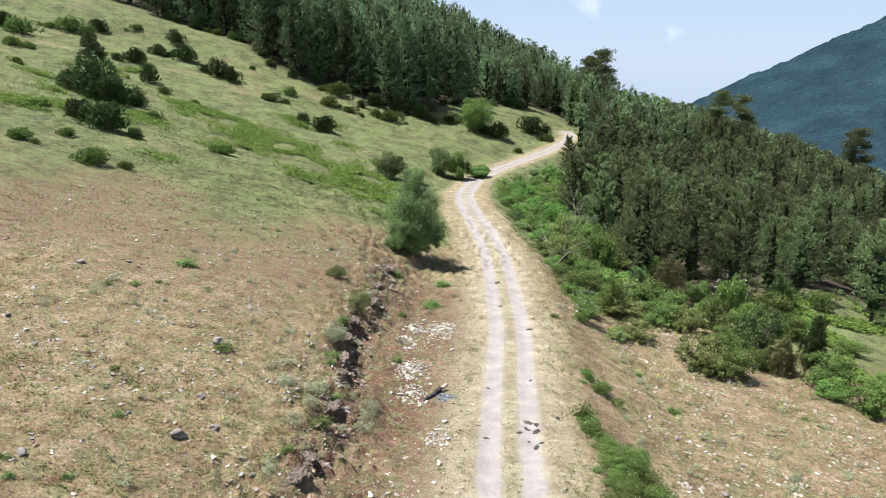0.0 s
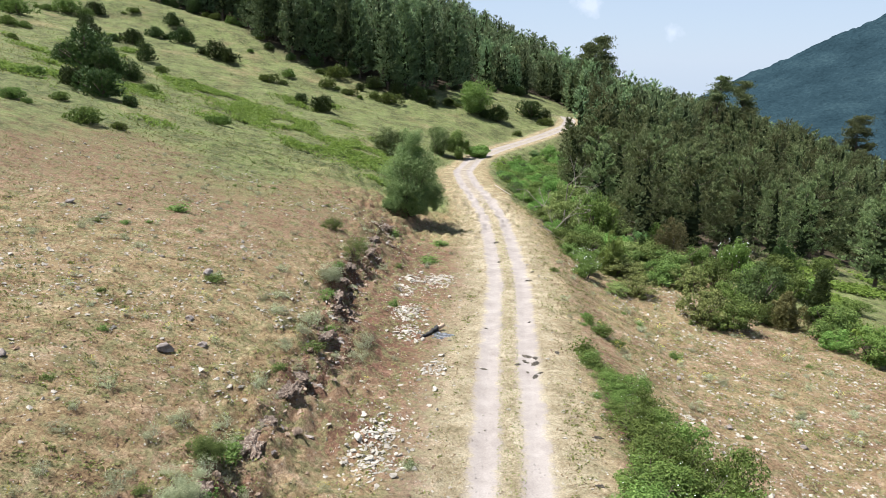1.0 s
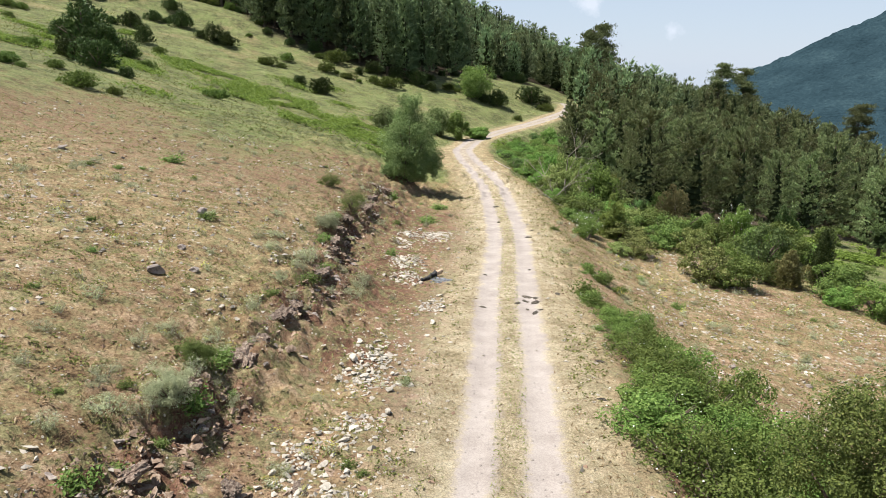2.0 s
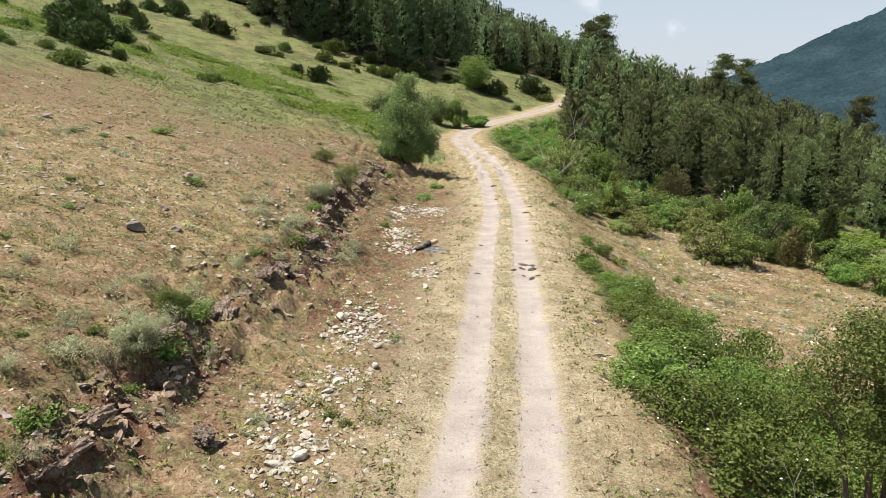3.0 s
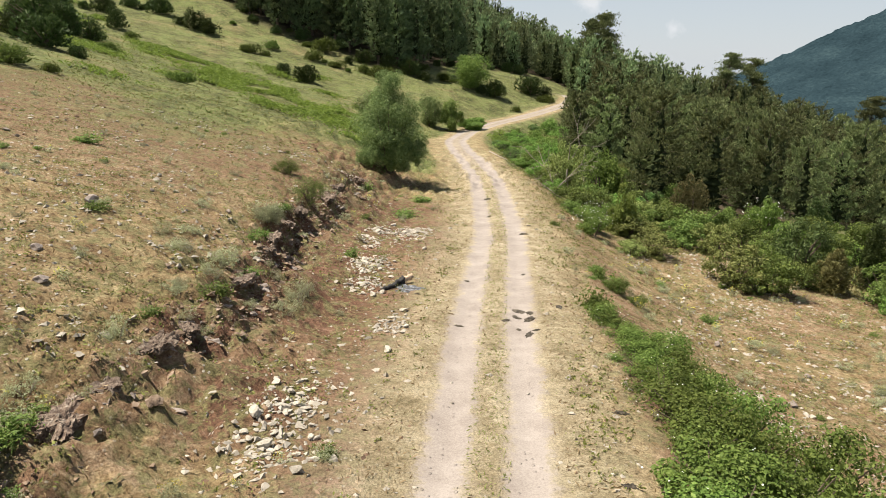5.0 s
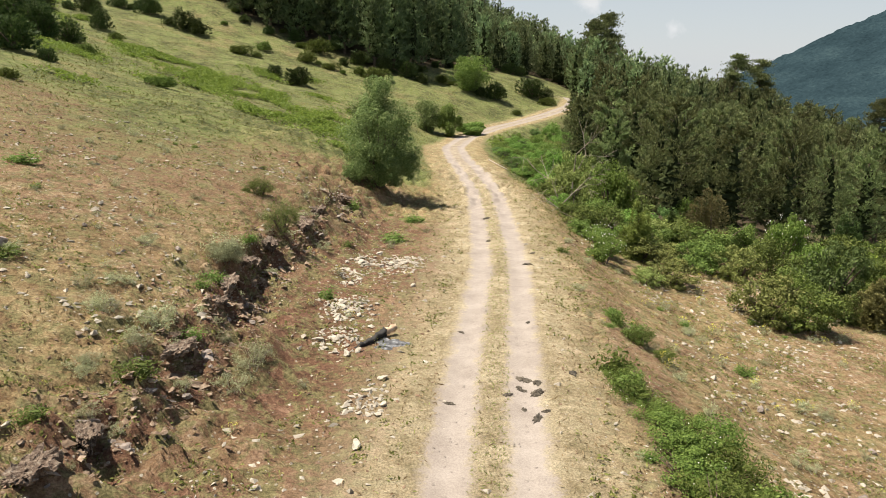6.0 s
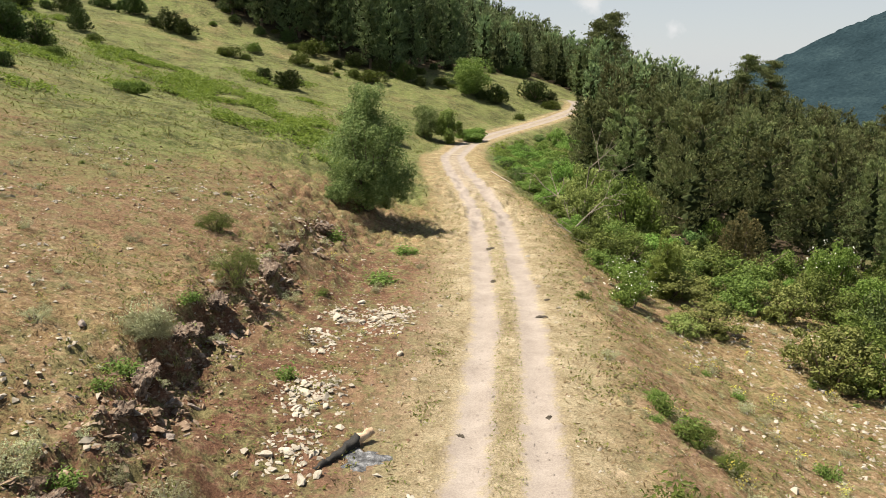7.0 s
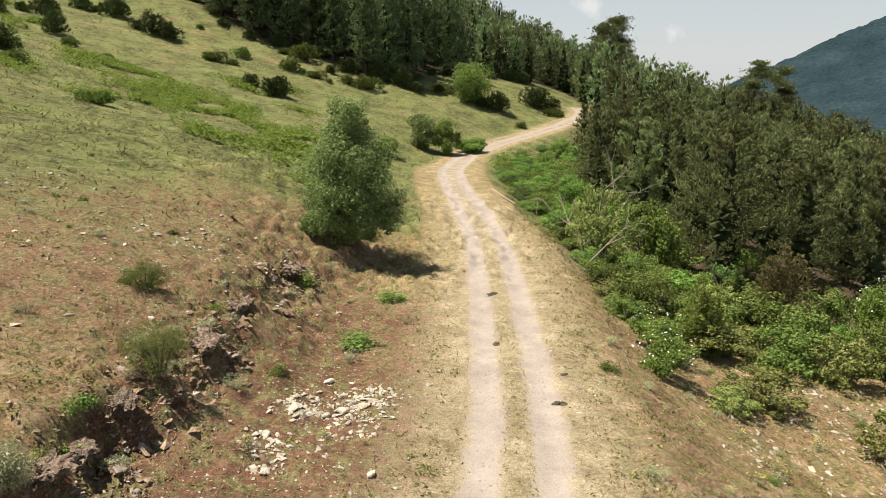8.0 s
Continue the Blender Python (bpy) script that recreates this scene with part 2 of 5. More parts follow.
def ground_material():
    """Dry mountain pasture: straw and earth, green turf uphill, a worn two-track road."""
    m, n, l, b = material("pasture_and_track")
    geo = n.new("ShaderNodeNewGeometry")
    pos = geo.outputs["Position"]

    def attribute(name):
        a = n.new("ShaderNodeAttribute")
        a.attribute_name = name
        return a.outputs["Fac"]

    lat, green, soil = attribute("lat"), attribute("green"), attribute("soil")
    n_big, n_mid = tex_noise(n, l, pos, 0.16, 4), tex_noise(n, l, pos, 0.9, 5, 0.65)
    n_small, n_fine = tex_noise(n, l, pos, 5.5, 6, 0.78), tex_noise(n, l, pos, 20, 4, 0.75)
    # straw to earth
    v = math_node(n, l, "ADD", math_node(n, l, "MULTIPLY", n_mid, 0.5), math_node(n, l, "MULTIPLY", n_small, 0.5))
    straw = ramp(n, [(0.37, (0.055, 0.034, 0.019)), (0.43, (0.16, 0.102, 0.054)), (0.51, (0.262, 0.19, 0.10)), (0.58, (0.355, 0.277, 0.157)), (0.68, (0.47, 0.40, 0.275))])
    l.new(v, straw.inputs["Fac"])
    earth = ramp(n, [(0.36, (0.06, 0.034, 0.02)), (0.5, (0.215, 0.135, 0.08)), (0.63, (0.42, 0.315, 0.205))])
    l.new(v, earth.inputs["Fac"])
    turf = ramp(n, [(0.34, (0.05, 0.066, 0.02)), (0.45, (0.11, 0.135, 0.042)), (0.53, (0.146, 0.17, 0.06)), (0.62, (0.212, 0.222, 0.096)), (0.72, (0.30, 0.29, 0.155))])
    l.new(v, turf.inputs["Fac"])
    # broad paler and darker patches in the upper turf
    n_broad = tex_noise(n, l, pos, 0.3, 5, 0.7)
    dapple = n.new("ShaderNodeCombineColor")
    dv = span(n, l, n_broad, 0.38, 0.62, 0.42, 1.08)
    for k in range(3):
        l.new(dv, dapple.inputs[k])
    turf_col = mix_col(n, l, 1.0, turf.outputs["Color"], dapple.outputs[0], "MULTIPLY")
    turf_col = mix_col(n, l, span(n, l, tex_noise(n, l, pos, 0.11, 5, 0.7), 0.52, 0.68, 0.0, 0.55), turf_col, straw.outputs["Color"])
    g = math_node(n, l, "ADD", green, math_node(n, l, "MULTIPLY", math_node(n, l, "SUBTRACT", n_mid, 0.5), 1.1))
    g = span(n, l, g, 0.3, 0.75)
    s = math_node(n, l, "ADD", soil, math_node(n, l, "MULTIPLY", math_node(n, l, "SUBTRACT", n_mid, 0.5), 1.3))
    s = math_node(n, l, "ADD", s, math_node(n, l, "MULTIPLY", math_node(n, l, "SUBTRACT", n_big, 0.5), 1.5))
    s = span(n, l, s, 0.40, 0.70)
    col = mix_col(n, l, s, straw.outputs["Color"], earth.outputs["Color"])
    # fresh red-brown earth where the turf is broken open
    fresh = ramp(n, [(0.38, (0.045, 0.021, 0.014)), (0.52, (0.15, 0.078, 0.05)), (0.66, (0.30, 0.19, 0.13))])
    l.new(v, fresh.inputs["Fac"])
    col = mix_col(n, l, span(n, l, math_node(n, l, "ADD", soil, math_node(n, l, "MULTIPLY", math_node(n, l, "SUBTRACT", n_mid, 0.5), 0.9)), 0.74, 1.05), col, fresh.outputs["Color"])
    col = mix_col(n, l, g, col, turf_col)
    # low herbs scattered through the dry turf
    herb = ramp(n, [(0.38, (0.075, 0.078, 0.032)), (0.58, (0.225, 0.215, 0.10))])
    l.new(n_small, herb.inputs["Fac"])
    n_patch = tex_noise(n, l, pos, 1.7, 5, 0.75)
    col = mix_col(n, l, span(n, l, n_patch, 0.455, 0.585, 0.0, 0.75), col, herb.outputs["Color"])
    # small pale stones lying in the turf
    vor = n.new("ShaderNodeTexVoronoi")
    vor.inputs["Scale"].default_value, vor.inputs["Randomness"].default_value = 7.0, 1.0
    l.new(pos, vor.inputs["Vector"])
    some = n.new("ShaderNodeSeparateColor")
    l.new(vor.outputs["Color"], some.inputs["Color"])
    dot = math_node(n, l, "MULTIPLY", span(n, l, vor.outputs["Distance"], 0.34, 0.22), span(n, l, some.outputs["Red"], 0.80, 0.84))
    dot = math_node(n, l, "MULTIPLY", dot, span(n, l, green, 0.6, 0.2))
    dot = math_node(n, l, "MULTIPLY", dot, span(n, l, n_big, 0.35, 0.6))
    col = mix_col(n, l, dot, col, (0.43, 0.39, 0.32))
    # worn wheel tracks
    edge = math_node(n, l, "MULTIPLY", math_node(n, l, "SUBTRACT", n_mid, 0.5), 1.0)
    edge = math_node(n, l, "ADD", edge, math_node(n, l, "MULTIPLY", math_node(n, l, "SUBTRACT", n_small, 0.5), 0.9))
    off = math_node(n, l, "ABSOLUTE", math_node(n, l, "SUBTRACT", math_node(n, l, "ABSOLUTE", lat), 0.96))
    track = span(n, l, math_node(n, l, "ADD", off, edge), 0.74, 0.32)
    sep = n.new("ShaderNodeSeparateXYZ")
    l.new(pos, sep.inputs[0])
    wide = math_node(n, l, "MULTIPLY", span(n, l, sep.outputs["Y"], 66, 92, 0.0, 0.6), span(n, l, math_node(n, l, "ADD", math_node(n, l, "ABSOLUTE", lat), math_node(n, l, "MULTIPLY", edge, 1.5)), 1.5, 0.95))
    track = math_node(n, l, "MAXIMUM", track, wide)
    dust = ramp(n, [(0.34, (0.185, 0.156, 0.137)), (0.5, (0.25, 0.218, 0.194)), (0.66, (0.305, 0.271, 0.245))])
    l.new(math_node(n, l, "ADD", math_node(n, l, "MULTIPLY", n_mid, 0.55), math_node(n, l, "MULTIPLY", n_fine, 0.45)), dust.inputs["Fac"])
    # thin pale crown and shoulders
    shoulder = span(n, l, math_node(n, l, "ADD", math_node(n, l, "ABSOLUTE", lat), math_node(n, l, "MULTIPLY", edge, 3.0)), 5.0, 1.7)
    pale = ramp(n, [(0.36, (0.17, 0.135, 0.075)), (0.46, (0.27, 0.222, 0.14)), (0.54, (0.355, 0.30, 0.205)), (0.66, (0.46, 0.405, 0.305))])
    l.new(v, pale.inputs["Fac"])
    col = mix_col(n, l, math_node(n, l, "MULTIPLY", shoulder, span(n, l, sep.outputs["Y"], 72, 98, 0.85, 0.3)), col, pale.outputs["Color"])
    col = mix_col(n, l, track, col, dust.outputs["Color"])
    fleck = span(n, l, n_fine, 0.36, 0.60, 0.50, 1.14)
    mul = n.new("ShaderNodeCombineColor")
    for k in range(3):
        l.new(fleck, mul.inputs[k])
    col = mix_col(n, l, span(n, l, track, 0, 1, 0.75, 0.12), col, mul.outputs[0], "MULTIPLY")
    l.new(col, b.inputs["Base Color"])
    b.inputs["Roughness"].default_value = 0.95
    b.inputs["Specular IOR Level"].default_value = 0.15
    h = math_node(n, l, "ADD", math_node(n, l, "MULTIPLY", n_small, 0.6), math_node(n, l, "MULTIPLY", n_fine, 0.3))
    calm = math_node(n, l, "MULTIPLY", math_node(n, l, "SUBTRACT", 0.45, h), math_node(n, l, "MULTIPLY", track, 0.92))
    h = math_node(n, l, "ADD", h, calm)
    h = math_node(n, l, "ADD", h, math_node(n, l, "MULTIPLY", dot, 0.25))
    bp = n.new("ShaderNodeBump")
    bp.inputs["Strength"].default_value, bp.inputs["Distance"].default_value = 1.0, 0.16
    l.new(h, bp.inputs["Height"])
    l.new(bp.outputs[0], b.inputs["Normal"])
    # needle litter under the woods
    litter = ramp(n, [(0.3, (0.03, 0.022, 0.014)), (0.7, (0.085, 0.065, 0.04))])
    l.new(v, litter.inputs["Fac"])
    col = mix_col(n, l, attribute("wood"), col, litter.outputs["Color"])
    l.new(col, b.inputs["Base Color"])
    return m


M_GROUND = ground_material()
M_BARK = rough_material("pine_bark", [(0.3, (0.05, 0.035, 0.025)), (0.55, (0.13, 0.095, 0.07)), (0.8, (0.22, 0.18, 0.14))], 3.0, 0.8)
M_TWIG = rough_material("dry_twig", [(0.3, (0.16, 0.13, 0.10)), (0.6, (0.30, 0.26, 0.21)), (0.8, (0.42, 0.38, 0.32))], 5.0, 0.5)
M_LIME = rough_material("limestone", [(0.3, (0.13, 0.115, 0.09)), (0.47, (0.34, 0.305, 0.25)), (0.68, (0.52, 0.475, 0.40))], 2.6, 0.9)
M_ROCK = rough_material("weathered_rock", [(0.3, (0.06, 0.05, 0.045)), (0.5, (0.22, 0.18, 0.155)), (0.72, (0.38, 0.34, 0.30))], 2.2, 0.9)
M_REDROCK = rough_material("reddish_bank_rock", [(0.32, (0.05, 0.032, 0.022)), (0.5, (0.19, 0.13, 0.088)), (0.7, (0.39, 0.315, 0.24))], 2.0, 0.9)
M_LEDGE = rough_material("crumbling_ledge", [(0.36, (0.028, 0.018, 0.013)), (0.46, (0.10, 0.066, 0.047)), (0.55, (0.19, 0.145, 0.11)), (0.68, (0.36, 0.315, 0.26))], 4.5, 1.0, 0.95, 5.0)
M_DUNG = rough_material("dried_dung", [(0.3, (0.032, 0.026, 0.020)), (0.6, (0.096, 0.080, 0.060)), (0.85, (0.192, 0.160, 0.119))], 6.0, 0.9)
M_ASH = rough_material("wood_ash", [(0.36, (0.02, 0.02, 0.022)), (0.5, (0.10, 0.105, 0.115)), (0.66, (0.33, 0.34, 0.36))], 7.0, 0.8)
M_CHAR = rough_material("charred_wood", [(0.3, (0.008, 0.007, 0.007)), (0.6, (0.02, 0.018, 0.016)), (0.85, (0.05, 0.045, 0.04))], 9.0, 0.9, 0.75)
M_LOGWOOD = rough_material("bleached_wood", [(0.3, (0.26, 0.17, 0.11)), (0.55, (0.46, 0.34, 0.24)), (0.8, (0.58, 0.46, 0.35))], 6.0, 0.6)
M_PINE = leaf_material("pine_needles", (0.046, 0.067, 0.028), (0.167, 0.205, 0.083), (0.324, 0.357, 0.162), 0.3, clump=0.5, hues=(0.475, 0.518), tones=(0.6, 1.4))
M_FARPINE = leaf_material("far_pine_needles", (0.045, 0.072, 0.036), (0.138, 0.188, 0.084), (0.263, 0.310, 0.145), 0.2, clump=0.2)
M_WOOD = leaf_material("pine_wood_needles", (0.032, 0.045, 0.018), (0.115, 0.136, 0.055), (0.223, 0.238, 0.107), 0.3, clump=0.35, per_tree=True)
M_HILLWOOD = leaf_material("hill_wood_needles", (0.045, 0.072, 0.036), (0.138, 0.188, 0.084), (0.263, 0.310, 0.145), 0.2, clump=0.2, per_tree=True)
M_OLDPINE = leaf_material("old_pine_needles", (0.041, 0.058, 0.022), (0.132, 0.156, 0.060), (0.240, 0.258, 0.108), 0.15, clump=0.8)
M_BROWNPINE = leaf_material("browning_juniper", (0.072, 0.072, 0.031), (0.215, 0.203, 0.081), (0.364, 0.326, 0.133), 0.25)
M_JUNIPER = leaf_material("juniper_green", (0.019, 0.035, 0.012), (0.068, 0.101, 0.030), (0.135, 0.169, 0.054), 0.15)
M_LEAF = leaf_material("willow_leaf", (0.055, 0.09, 0.028), (0.16, 0.215, 0.075), (0.28, 0.33, 0.135), 0.4)
M_SCRUB = leaf_material("scrub_leaf", (0.054, 0.102, 0.020), (0.162, 0.260, 0.056), (0.300, 0.406, 0.119), 0.4)
M_OLIVE = leaf_material("olive_scrub_leaf", (0.078, 0.102, 0.026), (0.202, 0.240, 0.072), (0.347, 0.384, 0.144), 0.35)
M_BLUELEAF = leaf_material("deep_green_leaf", (0.040, 0.076, 0.023), (0.115, 0.184, 0.057), (0.218, 0.287, 0.103), 0.35)
M_BRAMBLE = leaf_material("bramble_leaf", (0.046, 0.078, 0.014), (0.13, 0.19, 0.042), (0.25, 0.31, 0.088), 0.4)
M_DARKSCRUB = leaf_material("dark_scrub_leaf", (0.040, 0.066, 0.016), (0.125, 0.178, 0.042), (0.237, 0.284, 0.078), 0.35)
M_BRACKEN = leaf_material("bracken_frond", (0.078, 0.130, 0.023), (0.169, 0.260, 0.046), (0.260, 0.351, 0.078), 0.4)
M_SAGE = leaf_material("grey_green_herb", (0.157, 0.175, 0.088), (0.336, 0.350, 0.206), (0.515, 0.531, 0.354), 0.3)
M_WEED = leaf_material("green_weed", (0.05, 0.085, 0.018), (0.13, 0.19, 0.045), (0.22, 0.27, 0.08), 0.4)
M_BROOM = leaf_material("broom_sprig", (0.06, 0.09, 0.022), (0.155, 0.21, 0.058), (0.29, 0.34, 0.112), 0.4)
M_YELLOW = leaf_material("yellow_blossom", (0.34, 0.31, 0.05), (0.50, 0.46, 0.10), None, 0.3)
M_WHITE = leaf_material("white_blossom", (0.55, 0.56, 0.50), (0.75, 0.76, 0.70), None, 0.3)
M_GRASS = leaf_material("green_grass", (0.10, 0.115, 0.03), (0.20, 0.215, 0.065), (0.33, 0.32, 0.13), 0.35)
M_YELLOWJUN = leaf_material("yellow_green_juniper", (0.07, 0.10, 0.022), (0.22, 0.28, 0.07), (0.38, 0.43, 0.14), 0.35)
M_DRYLEAF = leaf_material("dry_blade", (0.12, 0.08, 0.04), (0.33, 0.25, 0.13), (0.50, 0.42, 0.26), 0.3, clump=0.6)
M_CARPET = leaf_material("low_herb_leaf", (0.06, 0.072, 0.018), (0.165, 0.178, 0.05), (0.31, 0.31, 0.10), 0.3, clump=0.5)
M_CLOD = rough_material("earth_clod", [(0.3, (0.07, 0.04, 0.024)), (0.5, (0.17, 0.105, 0.066)), (0.72, (0.29, 0.205, 0.14))], 1.2, 0.6)
# near-black for the crown cores: shade between boughs put into the colour
M_CROWN_SHADE = rough_material("crown_core_shade", [(0.3, (0.014, 0.020, 0.008)), (0.55, (0.037, 0.048, 0.020)), (0.8, (0.066, 0.078, 0.033))], 1.2, 0.9)
M_CROWN_SHADE.node_tree.nodes["Principled BSDF"].inputs["Specular IOR Level"].default_value = 0.05


# ---- mesh helpers ----
def array_mesh(name, verts, faces, smooth=False):
    """A mesh from arrays; all faces have the same number of corners."""
    verts, faces = np.asarray(verts, np.float32), np.asarray(faces, np.int32)
    me = bpy.data.meshes.new(name)
    k = faces.shape[1]
    me.vertices.add(len(verts))
    me.vertices.foreach_set("co", verts.ravel())
    me.loops.add(faces.size)
    me.loops.foreach_set("vertex_index", faces.ravel())
    me.polygons.add(len(faces))
    me.polygons.foreach_set("loop_start", np.arange(0, faces.size, k, dtype=np.int32))
    me.polygons.foreach_set("use_smooth", np.full(len(faces), smooth, dtype=bool))
    me.update(calc_edges=True)
    me.validate()
    return me


def unit(v):
    return v / np.maximum(np.linalg.norm(v, axis=-1, keepdims=True), 1e-9)


def rand_dirs(rng, n):
    return unit(rng.normal(size=(n, 3)))


def tuft_arrays(rng, at, way, size, blades, width=0.16, spread=0.75):
    """Bunches of pointed blades: from each place, blades fan out round its direction."""
    n = len(at)
    at, way, size = np.repeat(at, blades, 0), np.repeat(way, blades, 0), np.repeat(size, blades)
    d = unit(way + rand_dirs(rng, n * blades) * spread)
    side = unit(np.cross(d, rand_dirs(rng, n * blades))) * (size * width)[:, None]
    length = d * (size * rng.uniform(0.7, 1.2, n * blades))[:, None]
    v = np.stack([at - side, at + side, at + length], 1).reshape(-1, 3)
    return v, np.arange(len(v)).reshape(-1, 3)


def leaf_arrays(rng, at, size, flat=0.5, long=1.7, facing=None):
    """One four-cornered leaf at each place, turned mostly upwards, or outwards where facing is given."""
    n = len(at)
    nor = unit(rand_dirs(rng, n) * (1.0 if facing is None else 0.75) + np.array([0, 0, flat]) + (0 if facing is None else facing))
    a = unit(np.cross(nor, rand_dirs(rng, n))) * size[:, None]
    b = np.cross(nor, unit(a)) * (size / long)[:, None]
    bend = nor * (size * 0.18)[:, None]
    v = np.stack([at - a, at - b * 0.9 + bend, at + a, at + b * 0.9 + bend], 1).reshape(-1, 3)
    return v, np.arange(len(v)).reshape(-1, 4)


def as_triangles(v, f):
    return v, np.concatenate([f[:, [0, 1, 2]], f[:, [0, 2, 3]]])


def stick_arrays(a, b, ra, rb, sides=5):
    """A tapered stick from a to b."""
    a, b = np.asarray(a, float), np.asarray(b, float)
    d = unit((b - a)[None])[0]
    p = unit(np.cross(d, [0.31, 0.77, 0.55])[None])[0]
    q = np.cross(d, p)
    ang = np.arange(sides) * 2 * np.pi / sides
    ring = np.cos(ang)[:, None] * p + np.sin(ang)[:, None] * q
    v = np.concatenate([a + ring * ra, b + ring * rb])
    i = np.arange(sides)
    j = (i + 1) % sides
    return v, np.stack([i, j, j + sides, i + sides], 1)


def joined(pieces):
    vs, fs, base = [], [], 0
    for v, f in pieces:
        vs.append(v)
        fs.append(np.asarray(f) + base)
        base += len(v)
    return np.concatenate(vs), np.concatenate(fs)


def thing(name, label, category, group="", kind=""):
    return tagged(new(name), label, category, group, kind)


def part(name, me, mat, parent, label=""):
    if not me.materials:
        me.materials.append(mat)
    ob = new(name, me)
    ob.parent = parent
    if label:
        tagged(ob, label)
    return ob


def place(ob, x, y, size=1.0, turn=None, sink=0.05, tilt=0.0):
    """Stand a copy of a thing on the land."""
    z = float(ground(x, y)) - sink
    turn = random.uniform(0, 360) if turn is None else turn
    c = copy_thing(ob, pose(x, y, z, random.uniform(-tilt, tilt), random.uniform(-tilt, tilt), turn))
    c.scale = (size * random.uniform(0.93, 1.07), size * random.uniform(0.93, 1.07), size * random.uniform(0.92, 1.08)) if np.isscalar(size) else size
    return c


def remove_thing(ob):
    for o in (*ob.children_recursive, ob):
        bpy.data.objects.remove(o)


# ---- ground and road: one sheet laid out along the road ----
def steps(*runs):
    """Places from run to run: (start, end, spacing), spacing growing evenly to the next run's."""
    out = []
    for a, b, s0, s1 in runs:
        v = a
        while v < b - 1e-6:
            out.append(v)
            v += s0 + (s1 - s0) * (v - a) / (b - a)
    return np.array(out)


cols_left = steps((3.4, 7.0, 0.22, 0.22), (7.0, 12.5, 0.13, 0.13), (12.5, 20, 0.2, 0.5), (20, 80, 0.6, 2.2), (80, 300, 3, 14), (300, 1400, 20, 90))
cols_right = steps((3.4, 16, 0.22, 0.3), (16, 40, 0.35, 1.2), (40, 120, 1.6, 5), (120, 600, 6, 30), (600, 3200, 40, 120))
mid = np.linspace(-3.4, 3.4, 45)[1:-1]
cols = np.concatenate([-cols_left[::-1], mid, cols_right])
rows_y = steps((-60, 8, 3.0, 0.3), (8, 62, 0.2, 0.27), (62, 110, 0.3, 0.8), (110, 220, 0.8, 1.6), (220, 600, 2, 12), (600, 3800, 14, 110))
YY, DD = np.meshgrid(rows_y, cols, indexing="ij")
XX = road_x(YY) + DD * np.sqrt(1 + slope_of(YY, road_x) ** 2)
ZZ = ground(XX, YY)
sheet = np.stack([XX, YY, ZZ], -1).reshape(-1, 3)
nr, nc = YY.shape
ri, ci = np.meshgrid(np.arange(nr - 1), np.arange(nc - 1), indexing="ij")
quads = np.stack([ri * nc + ci, ri * nc + ci + 1, (ri + 1) * nc + ci + 1, (ri + 1) * nc + ci], -1)
on_road = (np.abs(DD[:-1, :-1] + DD[1:, 1:]) < 2 * 1.75) & (YY[:-1, :-1] < 190)


def turf_amount(x, y):
    """How green the pasture is."""
    d = lateral(x, y)
    up = smooth01(9, 16, -d)
    g = smooth01(60, 100, y + 0.35 * np.minimum(-d, 40) + 22 * (vnoise(x, y, 9, 66) - 0.5)) * up
    g = np.maximum(g, smooth01(95, 130, y) * smooth01(1.7, 4.5, np.abs(d)))
    g = np.maximum(g, smooth01(183, 190, y))
    low = smooth01(15, 24, d) * 0.75 * smooth01(40, 60, y)
    sides = smooth01(66, 80, y) * smooth01(3, 5, np.abs(d)) * 0.8
    thin = 0.12 * smooth01(6, 10, -d) + 0.16 * smooth01(6, 10, -d) * smooth01(30, 62, y)
    return np.clip(np.maximum(np.maximum(g, low), sides) + 0.1 + thin, 0, 1)


def soil_amount(x, y):
    """How bare and reddish the earth is."""
    d = lateral(x, y)
    bank = np.exp(-(((x - bank_x(y) - 0.2) / 1.0) ** 2)) * smooth01(70, 58, y) * (0.4 + 0.6 * smooth01(0.4, 0.62, vnoise(x * 0.1, y, 3.4, 5)))
    hollow = smooth01(1.9, 3.5, -d) * smooth01(0.3, 2.0, x - bank_x(y)) * smooth01(66, 55, y) * (0.32 + 0.7 * vnoise(x, y, 4.0, 58))
    foot = smooth01(3.4, 4.4, d) * smooth01(7, 5.5, d) * (0.5 + 0.3 * smooth01(38, 30, y)) * smooth01(70, 55, y)
    herd = smooth01(5, 9, -d) * smooth01(36, 48, y) * smooth01(82, 62, y) * 0.42
    return np.clip(np.maximum.reduce([bank, hollow, foot, herd]) + 0.2 + 0.22 * smooth01(5, 8, -d) + 0.33 * smooth01(5, 8, d), 0, 1)


# ---- where the woods stand ----
WOOD_EDGE = [(-140, 225), (-85, 196), (-70, 191), (-50, 187), (-40, 171), (-29, 169), (-21, 168), (-10, 163), (-3, 171), (6, 192), (19, 203), (28, 206), (40, 206)]


def woods_at(x, y):
    lat = lateral(x, y)
    left = (y > np.interp(x, [p[0] for p in WOOD_EDGE], [p[1] for p in WOOD_EDGE])) & (lat < -4)
    right = (y > np.interp(x, [19, 24, 31, 42, 60, 120], [67, 67, 70, 83, 80, 60])) & (x > 19) & (x > 0.178 * y) & (lat > 5)
    return (left | right | (y > 222)) & ~((np.abs(lat) < 3.5) & (y < 193))


def litter_amount(x, y):
    out = np.zeros(len(x))
    for dx, dy in ((0, 0), (3, 0), (-3, 0), (0, 3), (0, -3)):
        out += woods_at(x + dx, y + dy) * 0.2
    return out


